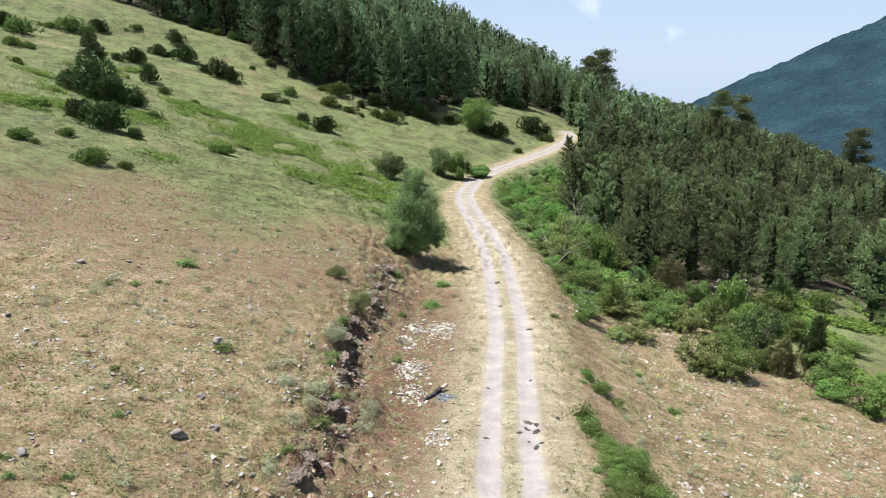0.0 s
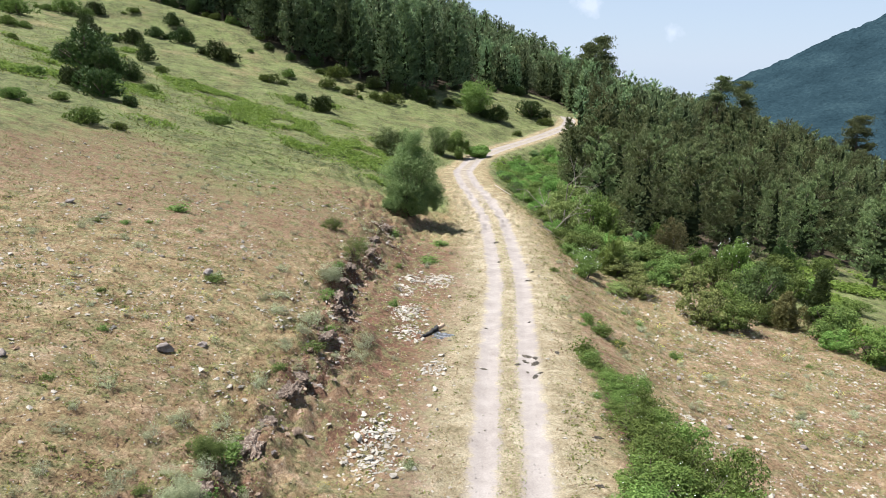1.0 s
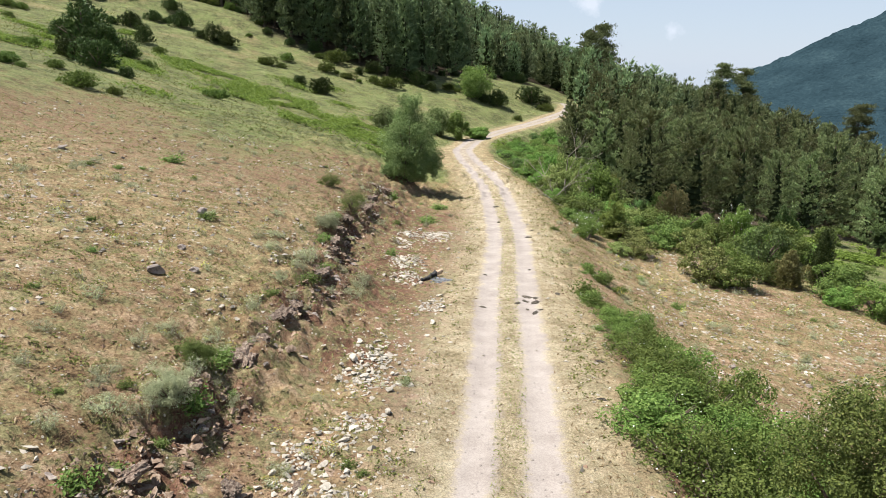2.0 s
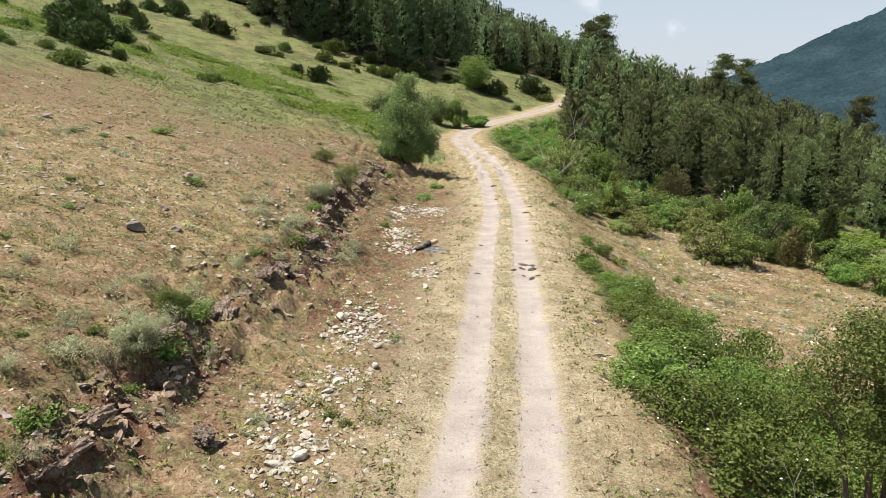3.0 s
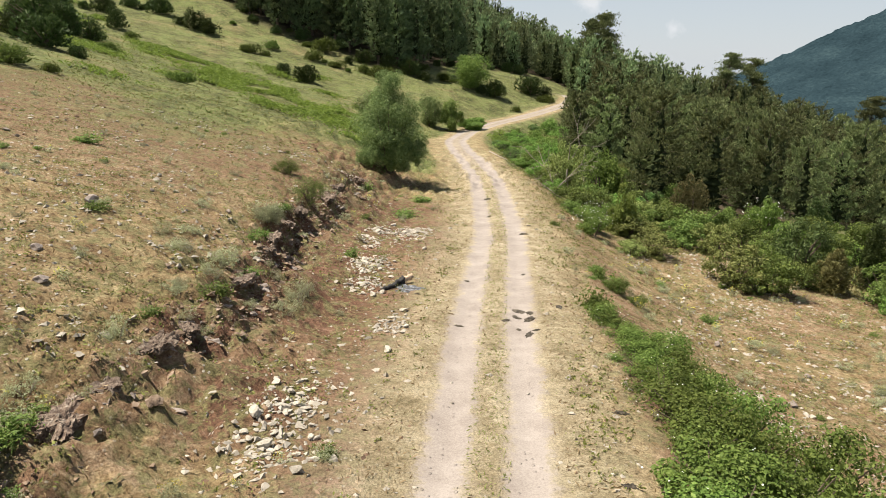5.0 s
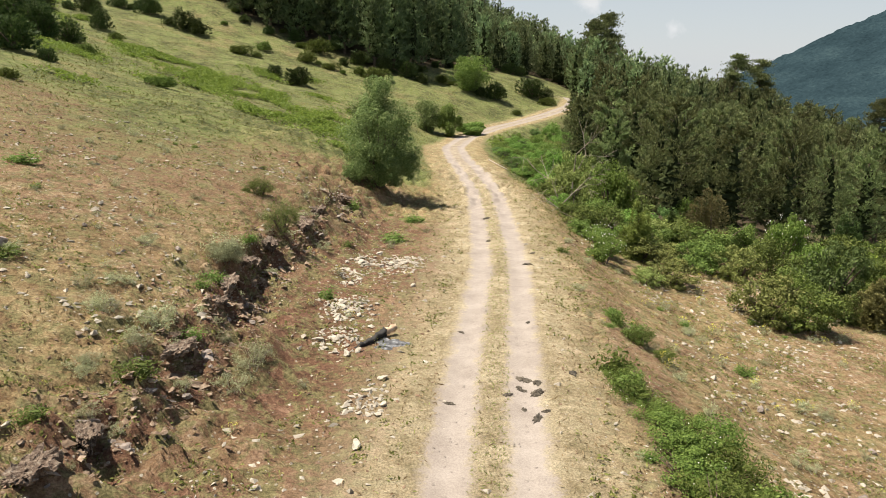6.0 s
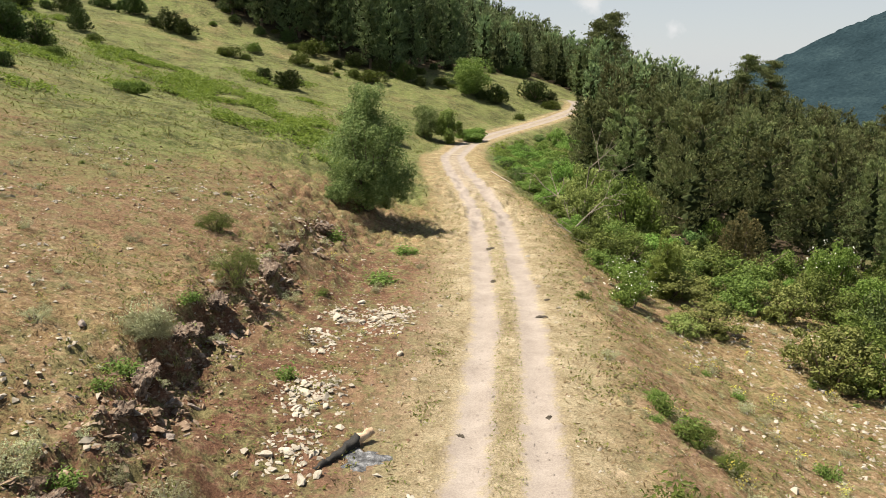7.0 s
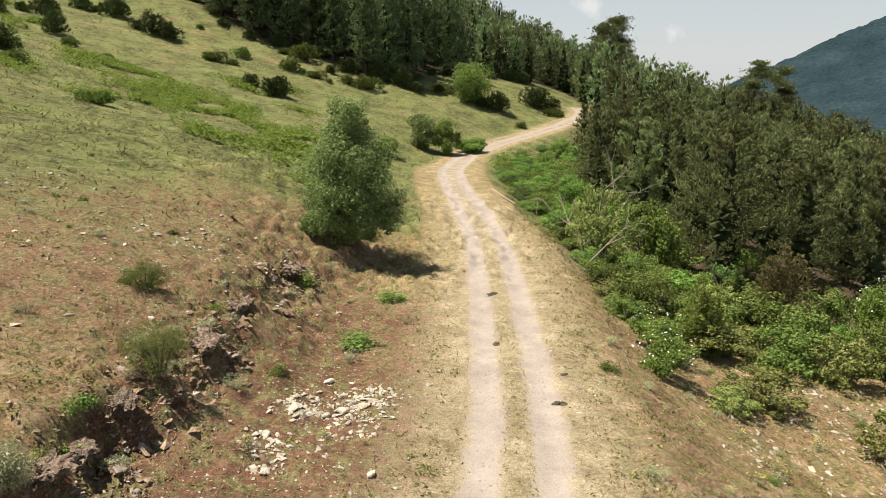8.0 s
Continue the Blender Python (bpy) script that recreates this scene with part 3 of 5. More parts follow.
def sheet_object(name, faces, label, category):
    used, inv = np.unique(faces.reshape(-1, 4), return_inverse=True)
    me = array_mesh(name, sheet[used], inv.reshape(-1, 4), True)
    x, y = sheet[used, 0], sheet[used, 1]
    road_lat = np.where(y < 191, DD.reshape(-1)[used], 50.0)
    for key, val in (("lat", road_lat), ("green", turf_amount(x, y)), ("soil", soil_amount(x, y)), ("wood", litter_amount(x, y))):
        me.attributes.new(key, "FLOAT", "POINT").data.foreach_set("value", np.asarray(val, np.float32))
    me.materials.append(M_GROUND)
    return tagged(new(name, me), label, category, kind="structure")


sheet_object("ground", quads[~on_road], "dry stony mountain pasture with a cut bank, greener uphill", "ground")
sheet_object("road", quads[on_road], "pale two-track dirt road with a grassy crown", "dirt road")


# ---- far mountain across the valley ----
mx, my = np.meshgrid(np.linspace(250, 3000, 320), np.linspace(0, 1, 100), indexing="ij")
rng = np.random.default_rng(5)
crest = -76 + np.maximum(mx - 600, -300) * 0.458 + (vnoise(mx, mx * 0, 170, 30) - 0.5) * 9 + (vnoise(mx, mx * 0, 40, 31) - 0.5) * 4
MYY = 950 + my * 750
MZZ = -190 + (crest + 190) * np.clip(my, 0, 1) ** 0.85
MZZ = MZZ + ((vnoise(mx, MYY, 170, 32) - 0.5) * 90 + (vnoise(mx, MYY, 60, 33) - 0.5) * 30) * my * (1 - my) + rng.normal(size=mx.shape) * 1.6
mnr, mnc = mx.shape
ri, ci = np.meshgrid(np.arange(mnr - 1), np.arange(mnc - 1), indexing="ij")
mq = np.stack([ri * mnc + ci, (ri + 1) * mnc + ci, (ri + 1) * mnc + ci + 1, ri * mnc + ci + 1], -1).reshape(-1, 4)


def mountain_material():
    m, n, l, b = material("hazed_wooded_mountain")
    geo = n.new("ShaderNodeNewGeometry")
    pos = geo.outputs["Position"]
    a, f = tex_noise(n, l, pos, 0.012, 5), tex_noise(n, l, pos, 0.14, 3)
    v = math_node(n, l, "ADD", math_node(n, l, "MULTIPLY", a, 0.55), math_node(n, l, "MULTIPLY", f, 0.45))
    # the blue of distance haze is mixed into the forest greens here
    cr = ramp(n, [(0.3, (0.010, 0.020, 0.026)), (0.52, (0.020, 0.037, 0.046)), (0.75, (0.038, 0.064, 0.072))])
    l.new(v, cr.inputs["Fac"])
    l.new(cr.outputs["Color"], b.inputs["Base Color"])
    b.inputs["Roughness"].default_value = 1.0
    b.inputs["Specular IOR Level"].default_value = 0.0
    bp = n.new("ShaderNodeBump")
    bp.inputs["Strength"].default_value, bp.inputs["Distance"].default_value = 0.8, 6.0
    l.new(f, bp.inputs["Height"])
    l.new(bp.outputs[0], b.inputs["Normal"])
    return m


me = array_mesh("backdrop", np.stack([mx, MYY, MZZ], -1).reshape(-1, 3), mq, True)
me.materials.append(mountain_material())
tagged(new("backdrop", me), "dark wooded mountain beyond the valley, tinted blue as if by haze", "mountain", kind="structure")


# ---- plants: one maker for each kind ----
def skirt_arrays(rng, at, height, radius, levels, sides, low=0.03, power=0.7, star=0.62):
    """The closed inside of conifers' crowns: ragged skirts, one above the other, near-black in place of shade."""
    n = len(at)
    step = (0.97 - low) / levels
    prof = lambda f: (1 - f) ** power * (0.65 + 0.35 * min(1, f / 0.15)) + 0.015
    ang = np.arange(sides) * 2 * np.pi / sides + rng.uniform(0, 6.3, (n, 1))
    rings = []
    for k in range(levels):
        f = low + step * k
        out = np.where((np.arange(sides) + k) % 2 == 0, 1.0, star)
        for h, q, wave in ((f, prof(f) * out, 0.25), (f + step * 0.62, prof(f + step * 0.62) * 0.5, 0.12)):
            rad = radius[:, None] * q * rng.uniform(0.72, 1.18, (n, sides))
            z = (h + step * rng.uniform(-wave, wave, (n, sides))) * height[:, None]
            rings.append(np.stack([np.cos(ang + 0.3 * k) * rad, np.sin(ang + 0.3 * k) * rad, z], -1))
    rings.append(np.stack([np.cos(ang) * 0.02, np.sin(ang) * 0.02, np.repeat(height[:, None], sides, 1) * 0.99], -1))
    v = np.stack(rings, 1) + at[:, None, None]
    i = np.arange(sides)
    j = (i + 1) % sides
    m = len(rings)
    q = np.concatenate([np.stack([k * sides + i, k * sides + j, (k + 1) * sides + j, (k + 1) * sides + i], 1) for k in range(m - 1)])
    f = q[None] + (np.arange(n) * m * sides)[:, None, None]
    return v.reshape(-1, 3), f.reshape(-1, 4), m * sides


def shoot_arrays(rng, root, tip, shoots, blades, size, width, fan=0.4, first=0.4, lift=0.7, spread=0.75):
    """Needle shoots in a flat fan along each bough: short blades that point outwards and up like candles."""
    n = len(root)
    s = np.clip(rng.uniform(first, 1.04, (n, shoots)), 0.1, 1.05)[..., None]
    axis = (tip - root)[:, None]
    reach = np.linalg.norm(axis, axis=-1, keepdims=True)
    side = np.cross(axis / reach, [0, 0, 1.0])
    off = rng.uniform(-1, 1, (n, shoots, 1)) * np.sqrt(np.clip(1.12 - s, 0.02, 1))
    at = root[:, None] + axis * s + side * off * reach * fan + np.array([0, 0, 1.0]) * (reach * 0.16 * s * s + rng.normal(size=(n, shoots, 1)) * reach * 0.05)
    way = axis / reach * 0.7 + side * off * 0.5 + np.array([0, 0, lift])
    return tuft_arrays(rng, at.reshape(-1, 3), unit(way.reshape(-1, 3)), np.repeat(size, shoots) * rng.uniform(0.7, 1.25, n * shoots), blades, width, spread)


def bough_lines(rng, at, height, radius, levels, per, low=0.05, power=0.62, rise=0.25):
    """Roots and tips of the boughs of conifers, whorl by whorl up each axis."""
    n = len(at)
    f = low + (0.97 - low) * (np.arange(levels)[None, :, None] + rng.uniform(-0.2, 0.2, (n, levels, per))) / levels
    f = np.clip(f, 0.02, 0.97)
    a = rng.uniform(0, 2 * np.pi, (n, levels, per))
    far = (radius[:, None, None] * (1 - f) ** power * (0.65 + 0.35 * np.minimum(1, f / 0.15)) + 0.03 * radius[:, None, None]) * rng.uniform(0.6, 1.2, f.shape)
    up = far * (rise + 0.6 * f) * rng.uniform(0.2, 1.4, f.shape)
    root = at[:, None, None] + np.stack([np.zeros_like(f), np.zeros_like(f), f * height[:, None, None]], -1)
    tip = root + np.stack([np.cos(a) * far, np.sin(a) * far, np.minimum(up, (1.02 - f) * height[:, None, None])], -1)
    return root.reshape(-1, 3), tip.reshape(-1, 3)


def pine_meshes(seed, height, radius, levels, shoots, blades, size, low=0.05, width=0.12, per=6):
    """A dense young pine: whorls of boughs, each a fan of upturned needle shoots."""
    rng = np.random.default_rng(seed)
    sticks = [stick_arrays((0, 0, -0.3), (0, 0, height * 0.55), height * 0.018, height * 0.011, 7), stick_arrays((0, 0, height * 0.55), (0, 0, height * 0.97), height * 0.011, 0.01, 6)]
    root, tip = bough_lines(rng, np.zeros((1, 3)), np.array([height]), np.array([radius]), levels, per, low)
    for k in range(0, len(root), 3):
        sticks.append(stick_arrays(root[k], root[k] + (tip[k] - root[k]) * 0.85, 0.03, 0.008, 3))
    lead = np.array([[0, 0, height * q] for q in np.linspace(0.88, 0.99, 9)])
    crest = tuft_arrays(rng, lead, np.tile([0, 0, 1.0], (9, 1)), np.full(9, size * 1.2), 8, width, 0.7)
    v, f = joined([shoot_arrays(rng, root, tip, shoots, blades, np.full(len(root), size), width), crest])
    sv, sf = joined(sticks)
    # core that fills the crown; its dark colour imitates shade in the gaps
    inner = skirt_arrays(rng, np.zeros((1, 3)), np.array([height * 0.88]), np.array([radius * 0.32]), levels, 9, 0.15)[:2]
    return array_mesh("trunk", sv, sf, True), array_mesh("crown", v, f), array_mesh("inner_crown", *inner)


def old_pine_meshes(seed, height, radius, tufts, bare=0.35):
    """An old pine: crooked bare trunk, heavy limbs, flat uneven pads of needles."""
    rng = np.random.default_rng(seed)
    sticks, pts, dirs = [], [], []
    p = np.array([0.0, 0.0, -0.4])
    spine = [p]
    for k in range(8):
        p = p + np.array([rng.normal() * 0.35, rng.normal() * 0.35, height * 0.12])
        spine.append(p)
    for k in range(8):
        sticks.append(stick_arrays(spine[k], spine[k + 1], height * 0.024 * (1 - k / 9), height * 0.024 * (1 - (k + 1) / 9), 8))
    pads = 34
    for k in range(pads):
        f = bare + (1 - bare) * (k + rng.uniform(0, 1)) / pads
        q = min(7.99, f * 8)
        root = spine[int(q)] + (spine[int(q) + 1] - spine[int(q)]) * (q - int(q))
        a = rng.uniform(0, 2 * np.pi)
        reach = radius * rng.uniform(0.35, 1.05) * (1.0 - 0.72 * max(0, f - 0.55) / 0.45)
        tip = root + np.array([np.cos(a) * reach, np.sin(a) * reach, reach * rng.uniform(-0.1, 0.45)])
        sticks.append(stick_arrays(root, tip, 0.16, 0.04, 5))
        n = tufts // pads
        w = rng.uniform(0.6, 1.25)
        pad = tip + rng.normal(size=(n, 3)) * [w, w, 0.26] - np.array([0, 0, 0.1]) * w
        along = root + (tip - root) * rng.uniform(0.5, 1, (n // 4, 1)) + rng.normal(size=(n // 4, 3)) * 0.25
        pts += [pad, along]
    pts = np.concatenate(pts)
    d = unit(rng.normal(size=pts.shape) * 0.6 + np.array([0, 0, 0.8]))
    v, f = tuft_arrays(rng, pts, d, rng.uniform(0.28, 0.55, len(pts)), 5, 0.14, 0.8)
    sv, sf = joined(sticks)
    return array_mesh("trunk", sv, sf, True), array_mesh("crown", v, f)


def lobes(rng, n, rx, ry, rz, count, base=0.12, inner=0.25, small=0.24, large=0.46):
    """Places of leaves in an uneven crown made of many overlapping lobes."""
    c = rand_dirs(rng, count) * rng.uniform(0.3, 0.84, (count, 1))
    c[:, 2] = np.abs(c[:, 2]) if base is None else c[:, 2]
    r = rng.uniform(small, large, count)
    pick = rng.integers(0, count, n)
    d = rand_dirs(rng, n)
    dist = np.where(rng.uniform(size=n) < inner, rng.uniform(0.3, 0.9, n), rng.uniform(0.82, 1.08, n))
    p = c[pick] + d * (r[pick] * dist)[:, None]
    return p * [rx, ry, rz], d


def bush_meshes(seed, rx, rz, leaves, size, count=22, stems=9, flat=0.4, lift=0.75, long=1.7, small=0.24, large=0.46):
    """A leafy bush or small tree crown on several stems, its foot at the origin."""
    rng = np.random.default_rng(seed)
    p, out = lobes(rng, leaves, rx, rx, rz, count, small=small, large=large)
    p[:, 2] += rz * lift
    low = p[:, 2] < 0.03
    p[low, 2] = rng.uniform(0.03, 0.25 * rz, low.sum())
    v, f = leaf_arrays(rng, p, rng.uniform(0.6, 1.25, leaves) * size, flat, long, out * 0.9)
    sticks = []
    for k in range(stems):
        a = rng.uniform(0, 2 * np.pi)
        q = np.array([np.cos(a) * rx * 0.35, np.sin(a) * rx * 0.35, rz * lift * rng.uniform(0.6, 1.0)])
        s = np.array([np.cos(a) * rx * 0.08, np.sin(a) * rx * 0.08, -0.15])
        e = q + np.array([np.cos(a) * rx * 0.3, np.sin(a) * rx * 0.3, rz * rng.uniform(0.3, 0.6)])
        sticks += [stick_arrays(s, q, 0.035 * rx, 0.02 * rx, 5), stick_arrays(q, e, 0.02 * rx, 0.005 * rx, 4)]
    sv, sf = joined(sticks)
    return array_mesh("stems", sv, sf, True), array_mesh("foliage", v, f)


def juniper_meshes(seed, rx, rz, tufts, size, cone=0.6):
    """A juniper: prickly sprays in ragged upright lobes."""
    rng = np.random.default_rng(seed)
    n_lobes = 11
    p, d = [], []
    for k in range(n_lobes):
        a = rng.uniform(0, 2 * np.pi)
        off = rng.uniform(0.0, 0.62) * rx
        h = rz * (1.0 - cone * off / rx) * rng.uniform(0.65, 1.05)
        n = tufts // n_lobes
        t = rng.uniform(0.02, 1.0, n)
        w = rx * 0.42 * (1 - t) ** 0.6 * (0.5 + 0.5 * np.minimum(1, t / 0.15)) + 0.05
        b = rng.uniform(0, 2 * np.pi, n)
        rad = w * rng.uniform(0.6, 1.1, n)
        q = np.stack([np.cos(a) * off * (1 + 0.2 * t) + np.cos(b) * rad, np.sin(a) * off * (1 + 0.2 * t) + np.sin(b) * rad, t * h], 1)
        p.append(q)
        d.append(np.stack([np.cos(b) * 0.8, np.sin(b) * 0.8, np.full(n, 0.65)], 1))
    p, d = np.concatenate(p), unit(np.concatenate(d))
    v, f = tuft_arrays(rng, p, d, rng.uniform(0.7, 1.3, len(p)) * size, 5, 0.17, 0.6)
    sv, sf = joined([stick_arrays((0, 0, -0.2), (0.05 * rx, 0, rz * 0.7), 0.06 * rx, 0.02 * rx, 6)] + [stick_arrays((0, 0, 0.05), (rng.normal() * rx * 0.4, rng.normal() * rx * 0.4, rz * 0.45), 0.03 * rx, 0.01 * rx, 4) for k in range(5)])
    return array_mesh("stems", sv, sf, True), array_mesh("foliage", v, f)


def herb_meshes(seed, r, h, stalks, blades, size):
    """A low herb: a spray of stalks with small upright leaves."""
    rng = np.random.default_rng(seed)
    a, q = rng.uniform(0, 2 * np.pi, stalks), r * np.sqrt(rng.uniform(0, 1, stalks))
    p = np.stack([np.cos(a) * q, np.sin(a) * q, np.full(stalks, 0.0)], 1)
    pts, dirs = [], []
    for k in range(4):
        t = (k + 0.4) / 4
        pts.append(p * (0.55 + 0.5 * t) + np.array([0, 0, 1.0]) * (h * t * (1 - 0.45 * (q / r) ** 2))[:, None])
        dirs.append(unit(p * 0.8 / r + np.array([0, 0, 0.8])))
    p, d = np.concatenate(pts), np.concatenate(dirs)
    p = np.repeat(p, blades, 0) + rng.normal(size=(len(p) * blades, 3)) * size * 0.45
    p[:, 2] = np.abs(p[:, 2])
    v, f = leaf_arrays(rng, p, rng.uniform(0.6, 1.3, len(p)) * size * 0.3, 0.9, 2.0)
    top = pts[-1]
    return array_mesh("foliage", v, f), top, rng


def stone_mesh(seed, rx, ry, rz, rough=0.22, cuts=2):
    """A broken stone with flat facets, its foot near the origin."""
    rng = np.random.default_rng(seed)
    bm = bmesh.new()
    bmesh.ops.create_icosphere(bm, subdivisions=cuts, radius=1.0)
    planes = [(Vector(rand_dirs(rng, 1)[0]), rng.uniform(0.42, 0.8)) for k in range(13)]
    for v in bm.verts:
        c = v.co.copy()
        for nrm, off in planes:
            e = c.dot(nrm) - off
            if e > 0:
                c -= nrm * e
        c *= 1 + (noise.noise(c * 1.8 + Vector((seed, 0, 0))) * rough * 0.6)
        c += Vector(noise.noise_vector(c * 4.0 + Vector((0, seed, 0)))) * 0.04
        v.co = Vector((c.x * rx, c.y * ry, (c.z + 0.55) * rz))
    me = bpy.data.meshes.new("stone")
    bm.to_mesh(me)
    bm.free()
    return me


def scatter(rng, x0, x1, y0, y1, gap):
    """Uneven planting: one place in each cell of a grid."""
    gx, gy = np.meshgrid(np.arange(x0, x1, gap), np.arange(y0, y1, gap), indexing="ij")
    x, y = gx.ravel() + rng.uniform(0, gap * 0.9, gx.size), gy.ravel() + rng.uniform(0, gap * 0.9, gy.size)
    return x, y


def woods_mesh(rng, x, y, h, r, levels, per, shoots, blades, size, width=0.16, skirts=6, sides=7, inside=0.5):
    """Many far trees in one mesh: ragged skirts coloured as inner shade, set with upturned needle shoots."""
    n = len(x)
    at = np.stack([x, y, ground(x, y)], 1)
    root, tip = bough_lines(rng, at, h, r, levels, per)
    v, f = shoot_arrays(rng, root, tip, shoots, blades, np.repeat(size * rng.uniform(0.85, 1.2, n), levels * per), width)
    own = rng.uniform(0, 1, n)
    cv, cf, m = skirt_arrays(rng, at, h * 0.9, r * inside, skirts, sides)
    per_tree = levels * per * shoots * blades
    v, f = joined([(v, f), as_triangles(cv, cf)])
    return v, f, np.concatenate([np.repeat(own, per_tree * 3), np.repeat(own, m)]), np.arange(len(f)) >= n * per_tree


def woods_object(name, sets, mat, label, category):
    """One forest object: needles, and crown cores whose dark colour stands for the shade inside."""
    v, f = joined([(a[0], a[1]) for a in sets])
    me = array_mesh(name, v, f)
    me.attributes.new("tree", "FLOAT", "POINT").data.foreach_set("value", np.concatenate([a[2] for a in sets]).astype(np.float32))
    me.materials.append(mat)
    me.materials.append(M_CROWN_SHADE)
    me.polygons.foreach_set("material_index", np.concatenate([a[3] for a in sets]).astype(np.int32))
    return tagged(new(name, me), label, category, kind="stuff")


# ---- woods ----
def tree_kind(name, meshes, mat, label, group, trunk_label="", parts=("trunk", "crown"), bark=None):
    root = thing(name, label, "tree" if parts[1] == "crown" else "bush", group)
    part(parts[0], meshes[0], bark or M_BARK, root, trunk_label)
    part(parts[1], meshes[1], mat, root)
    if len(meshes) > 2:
        part("inner_crown", meshes[2], M_CROWN_SHADE, root, "near-black crown core, painted shade between the boughs")
    return root


rng = np.random.default_rng(21)
random.seed(21)
young = [tree_kind("pine_tree", pine_meshes(40 + k, 8.5, 2.4 + 0.25 * k, 12, 26, 7, 0.26, per=5, width=0.13), M_PINE, "dense dark green young pine in the wood below the road", "young pines below the road") for k in range(5)]
tall = [tree_kind("pine_tree", pine_meshes(50 + k, 16.0, 3.0 + 0.4 * k, 16, 9, 4, 0.72, width=0.15), M_FARPINE, "tall dark pine at the upper edge of the pasture", "tall pines at the wood's edge") for k in range(3)]
# the pines that stand foremost: x, y, height
FOREMOST = [(23.6, 83.3, 11.8), (26.8, 72.8, 10.2), (30.8, 70.9, 9.6), (36.5, 75.0, 8.6), (40.5, 76.2, 10.0), (45.0, 69.2, 12.0), (50.5, 67.0, 10.5), (21.0, 90.5, 9.0), (28.0, 80.0, 12.0), (34.0, 79.5, 11.0)]
for px, py, h in FOREMOST:
    place(random.choice(young), px, py, h / 8.5)
# rows of young pines nearest to the road
x, y = scatter(rng, 18, 62, 70, 116, 5.3)
keep = woods_at(x, y) & (x < 20 + (y - 66) * 0.9 + 22)
for px, py, h in FOREMOST:
    keep &= np.hypot(x - px, y - py) > 3.6
near_x, near_y = x[keep], y[keep]
order = np.argsort(near_y + 0.25 * near_x)[:150]
for i in order:
    place(random.choice(young), near_x[i], near_y[i], random.choice((random.uniform(0.7, 0.95), random.uniform(1.0, 1.2), random.uniform(1.15, 1.45))))
rest = np.ones(len(near_x), bool)
rest[order] = False
# edge of the tall wood
x, y = scatter(rng, -75, 26, 160, 196, 4.2)
keep = woods_at(x, y) & ~woods_at(x, y - 12)
for i in np.nonzero(keep)[0][:100]:
    place(random.choice(tall), x[i], y[i], random.uniform(0.8, 1.25))
# the woods behind, too many to count
x2, y2 = scatter(rng, 18, 110, 66, 225, 5.2)
k2 = woods_at(x2, y2) & ~((x2 < 20 + (y2 - 66) * 0.9 + 22) & (x2 < 60) & (y2 < 112)) & (x2 < 0.62 * y2 + 25)
x2, y2 = np.concatenate([x2[k2], near_x[rest]]), np.concatenate([y2[k2], near_y[rest]])
hh = rng.uniform(5.0, 11.5, len(x2)) + np.clip((y2 - 150) * 0.05, 0, 3) * (x2 < 55)
woods_object("pine_wood", [woods_mesh(rng, x2, y2, hh, hh * rng.uniform(0.26, 0.38, len(x2)), 11, 6, 7, 3, 0.55, 0.14, 7, 7)], M_WOOD, "thick young pine wood filling the slope below the road", "wood")
x3, y3 = scatter(rng, -190, 60, 160, 330, 5.0)
k3 = woods_at(x3, y3) & (woods_at(x3, y3 - 12) | (x3 < -75) | (y3 > 196)) & (x3 > -0.62 * y3 - 20) & (lateral(x3, y3) < 30)
x5, y5 = x3[k3], y3[k3]
near = (x5 > 12) & (y5 < 290)
x3, y3 = x5[~near], y5[~near]
hh = rng.uniform(9, 18.5, len(x3))
far = [woods_mesh(rng, x3, y3, hh, hh * 0.21 * rng.uniform(0.8, 1.3, len(x3)), 11, 5, 4, 2, 0.9, 0.17, 8, 6)]
x5, y5 = x5[near], y5[near]
hh = rng.uniform(8, 15, len(x5))
far.append(woods_mesh(rng, x5, y5, hh, hh * rng.uniform(0.25, 0.34, len(x5)), 12, 6, 5, 2, 0.85, 0.16, 8, 6))
x4, y4 = scatter(rng, -230, 330, 225, 440, 8.6)
k4 = ((y4 > 330) | (x4 > 55)) & (np.abs(x4) < 0.66 * y4)
x4, y4 = x4[k4], y4[k4]
hh = rng.uniform(10, 16, len(x4)) * np.where(x4 > foot_x(y4) + 8, 0.62, 1.0)
far.append(woods_mesh(rng, x4, y4, hh, hh * 0.27, 7, 4, 3, 1, 1.5, 0.2, 6, 5))
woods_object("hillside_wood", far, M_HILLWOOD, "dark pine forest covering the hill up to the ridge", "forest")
# single old pines that stand above the wood
OLD = [(47.3, 220.0, 1.26, 3, 4.6), (41.5, 212.0, 1.14, 4, 4.4), (76.6, 197.4, 1.0, 5, 3.6), (82.5, 199.0, 0.95, 6, 3.4), (132.0, 224.0, 1.15, 7, 4.2)]
for ox, oy, size, seed, reach in OLD:
    t = tree_kind("old_pine", old_pine_meshes(seed, 18.0, reach, 6400, 0.22), M_OLDPINE, "old spreading pine with a crooked trunk above the wood", "old pines above the wood", "grey crooked trunk")
    t.matrix_basis = pose(ox, oy, float(ground(ox, oy)) - 0.2, 0, 0, seed * 50)
    t.scale = (size, size, size)
for t in young + tall:
    remove_thing(t)

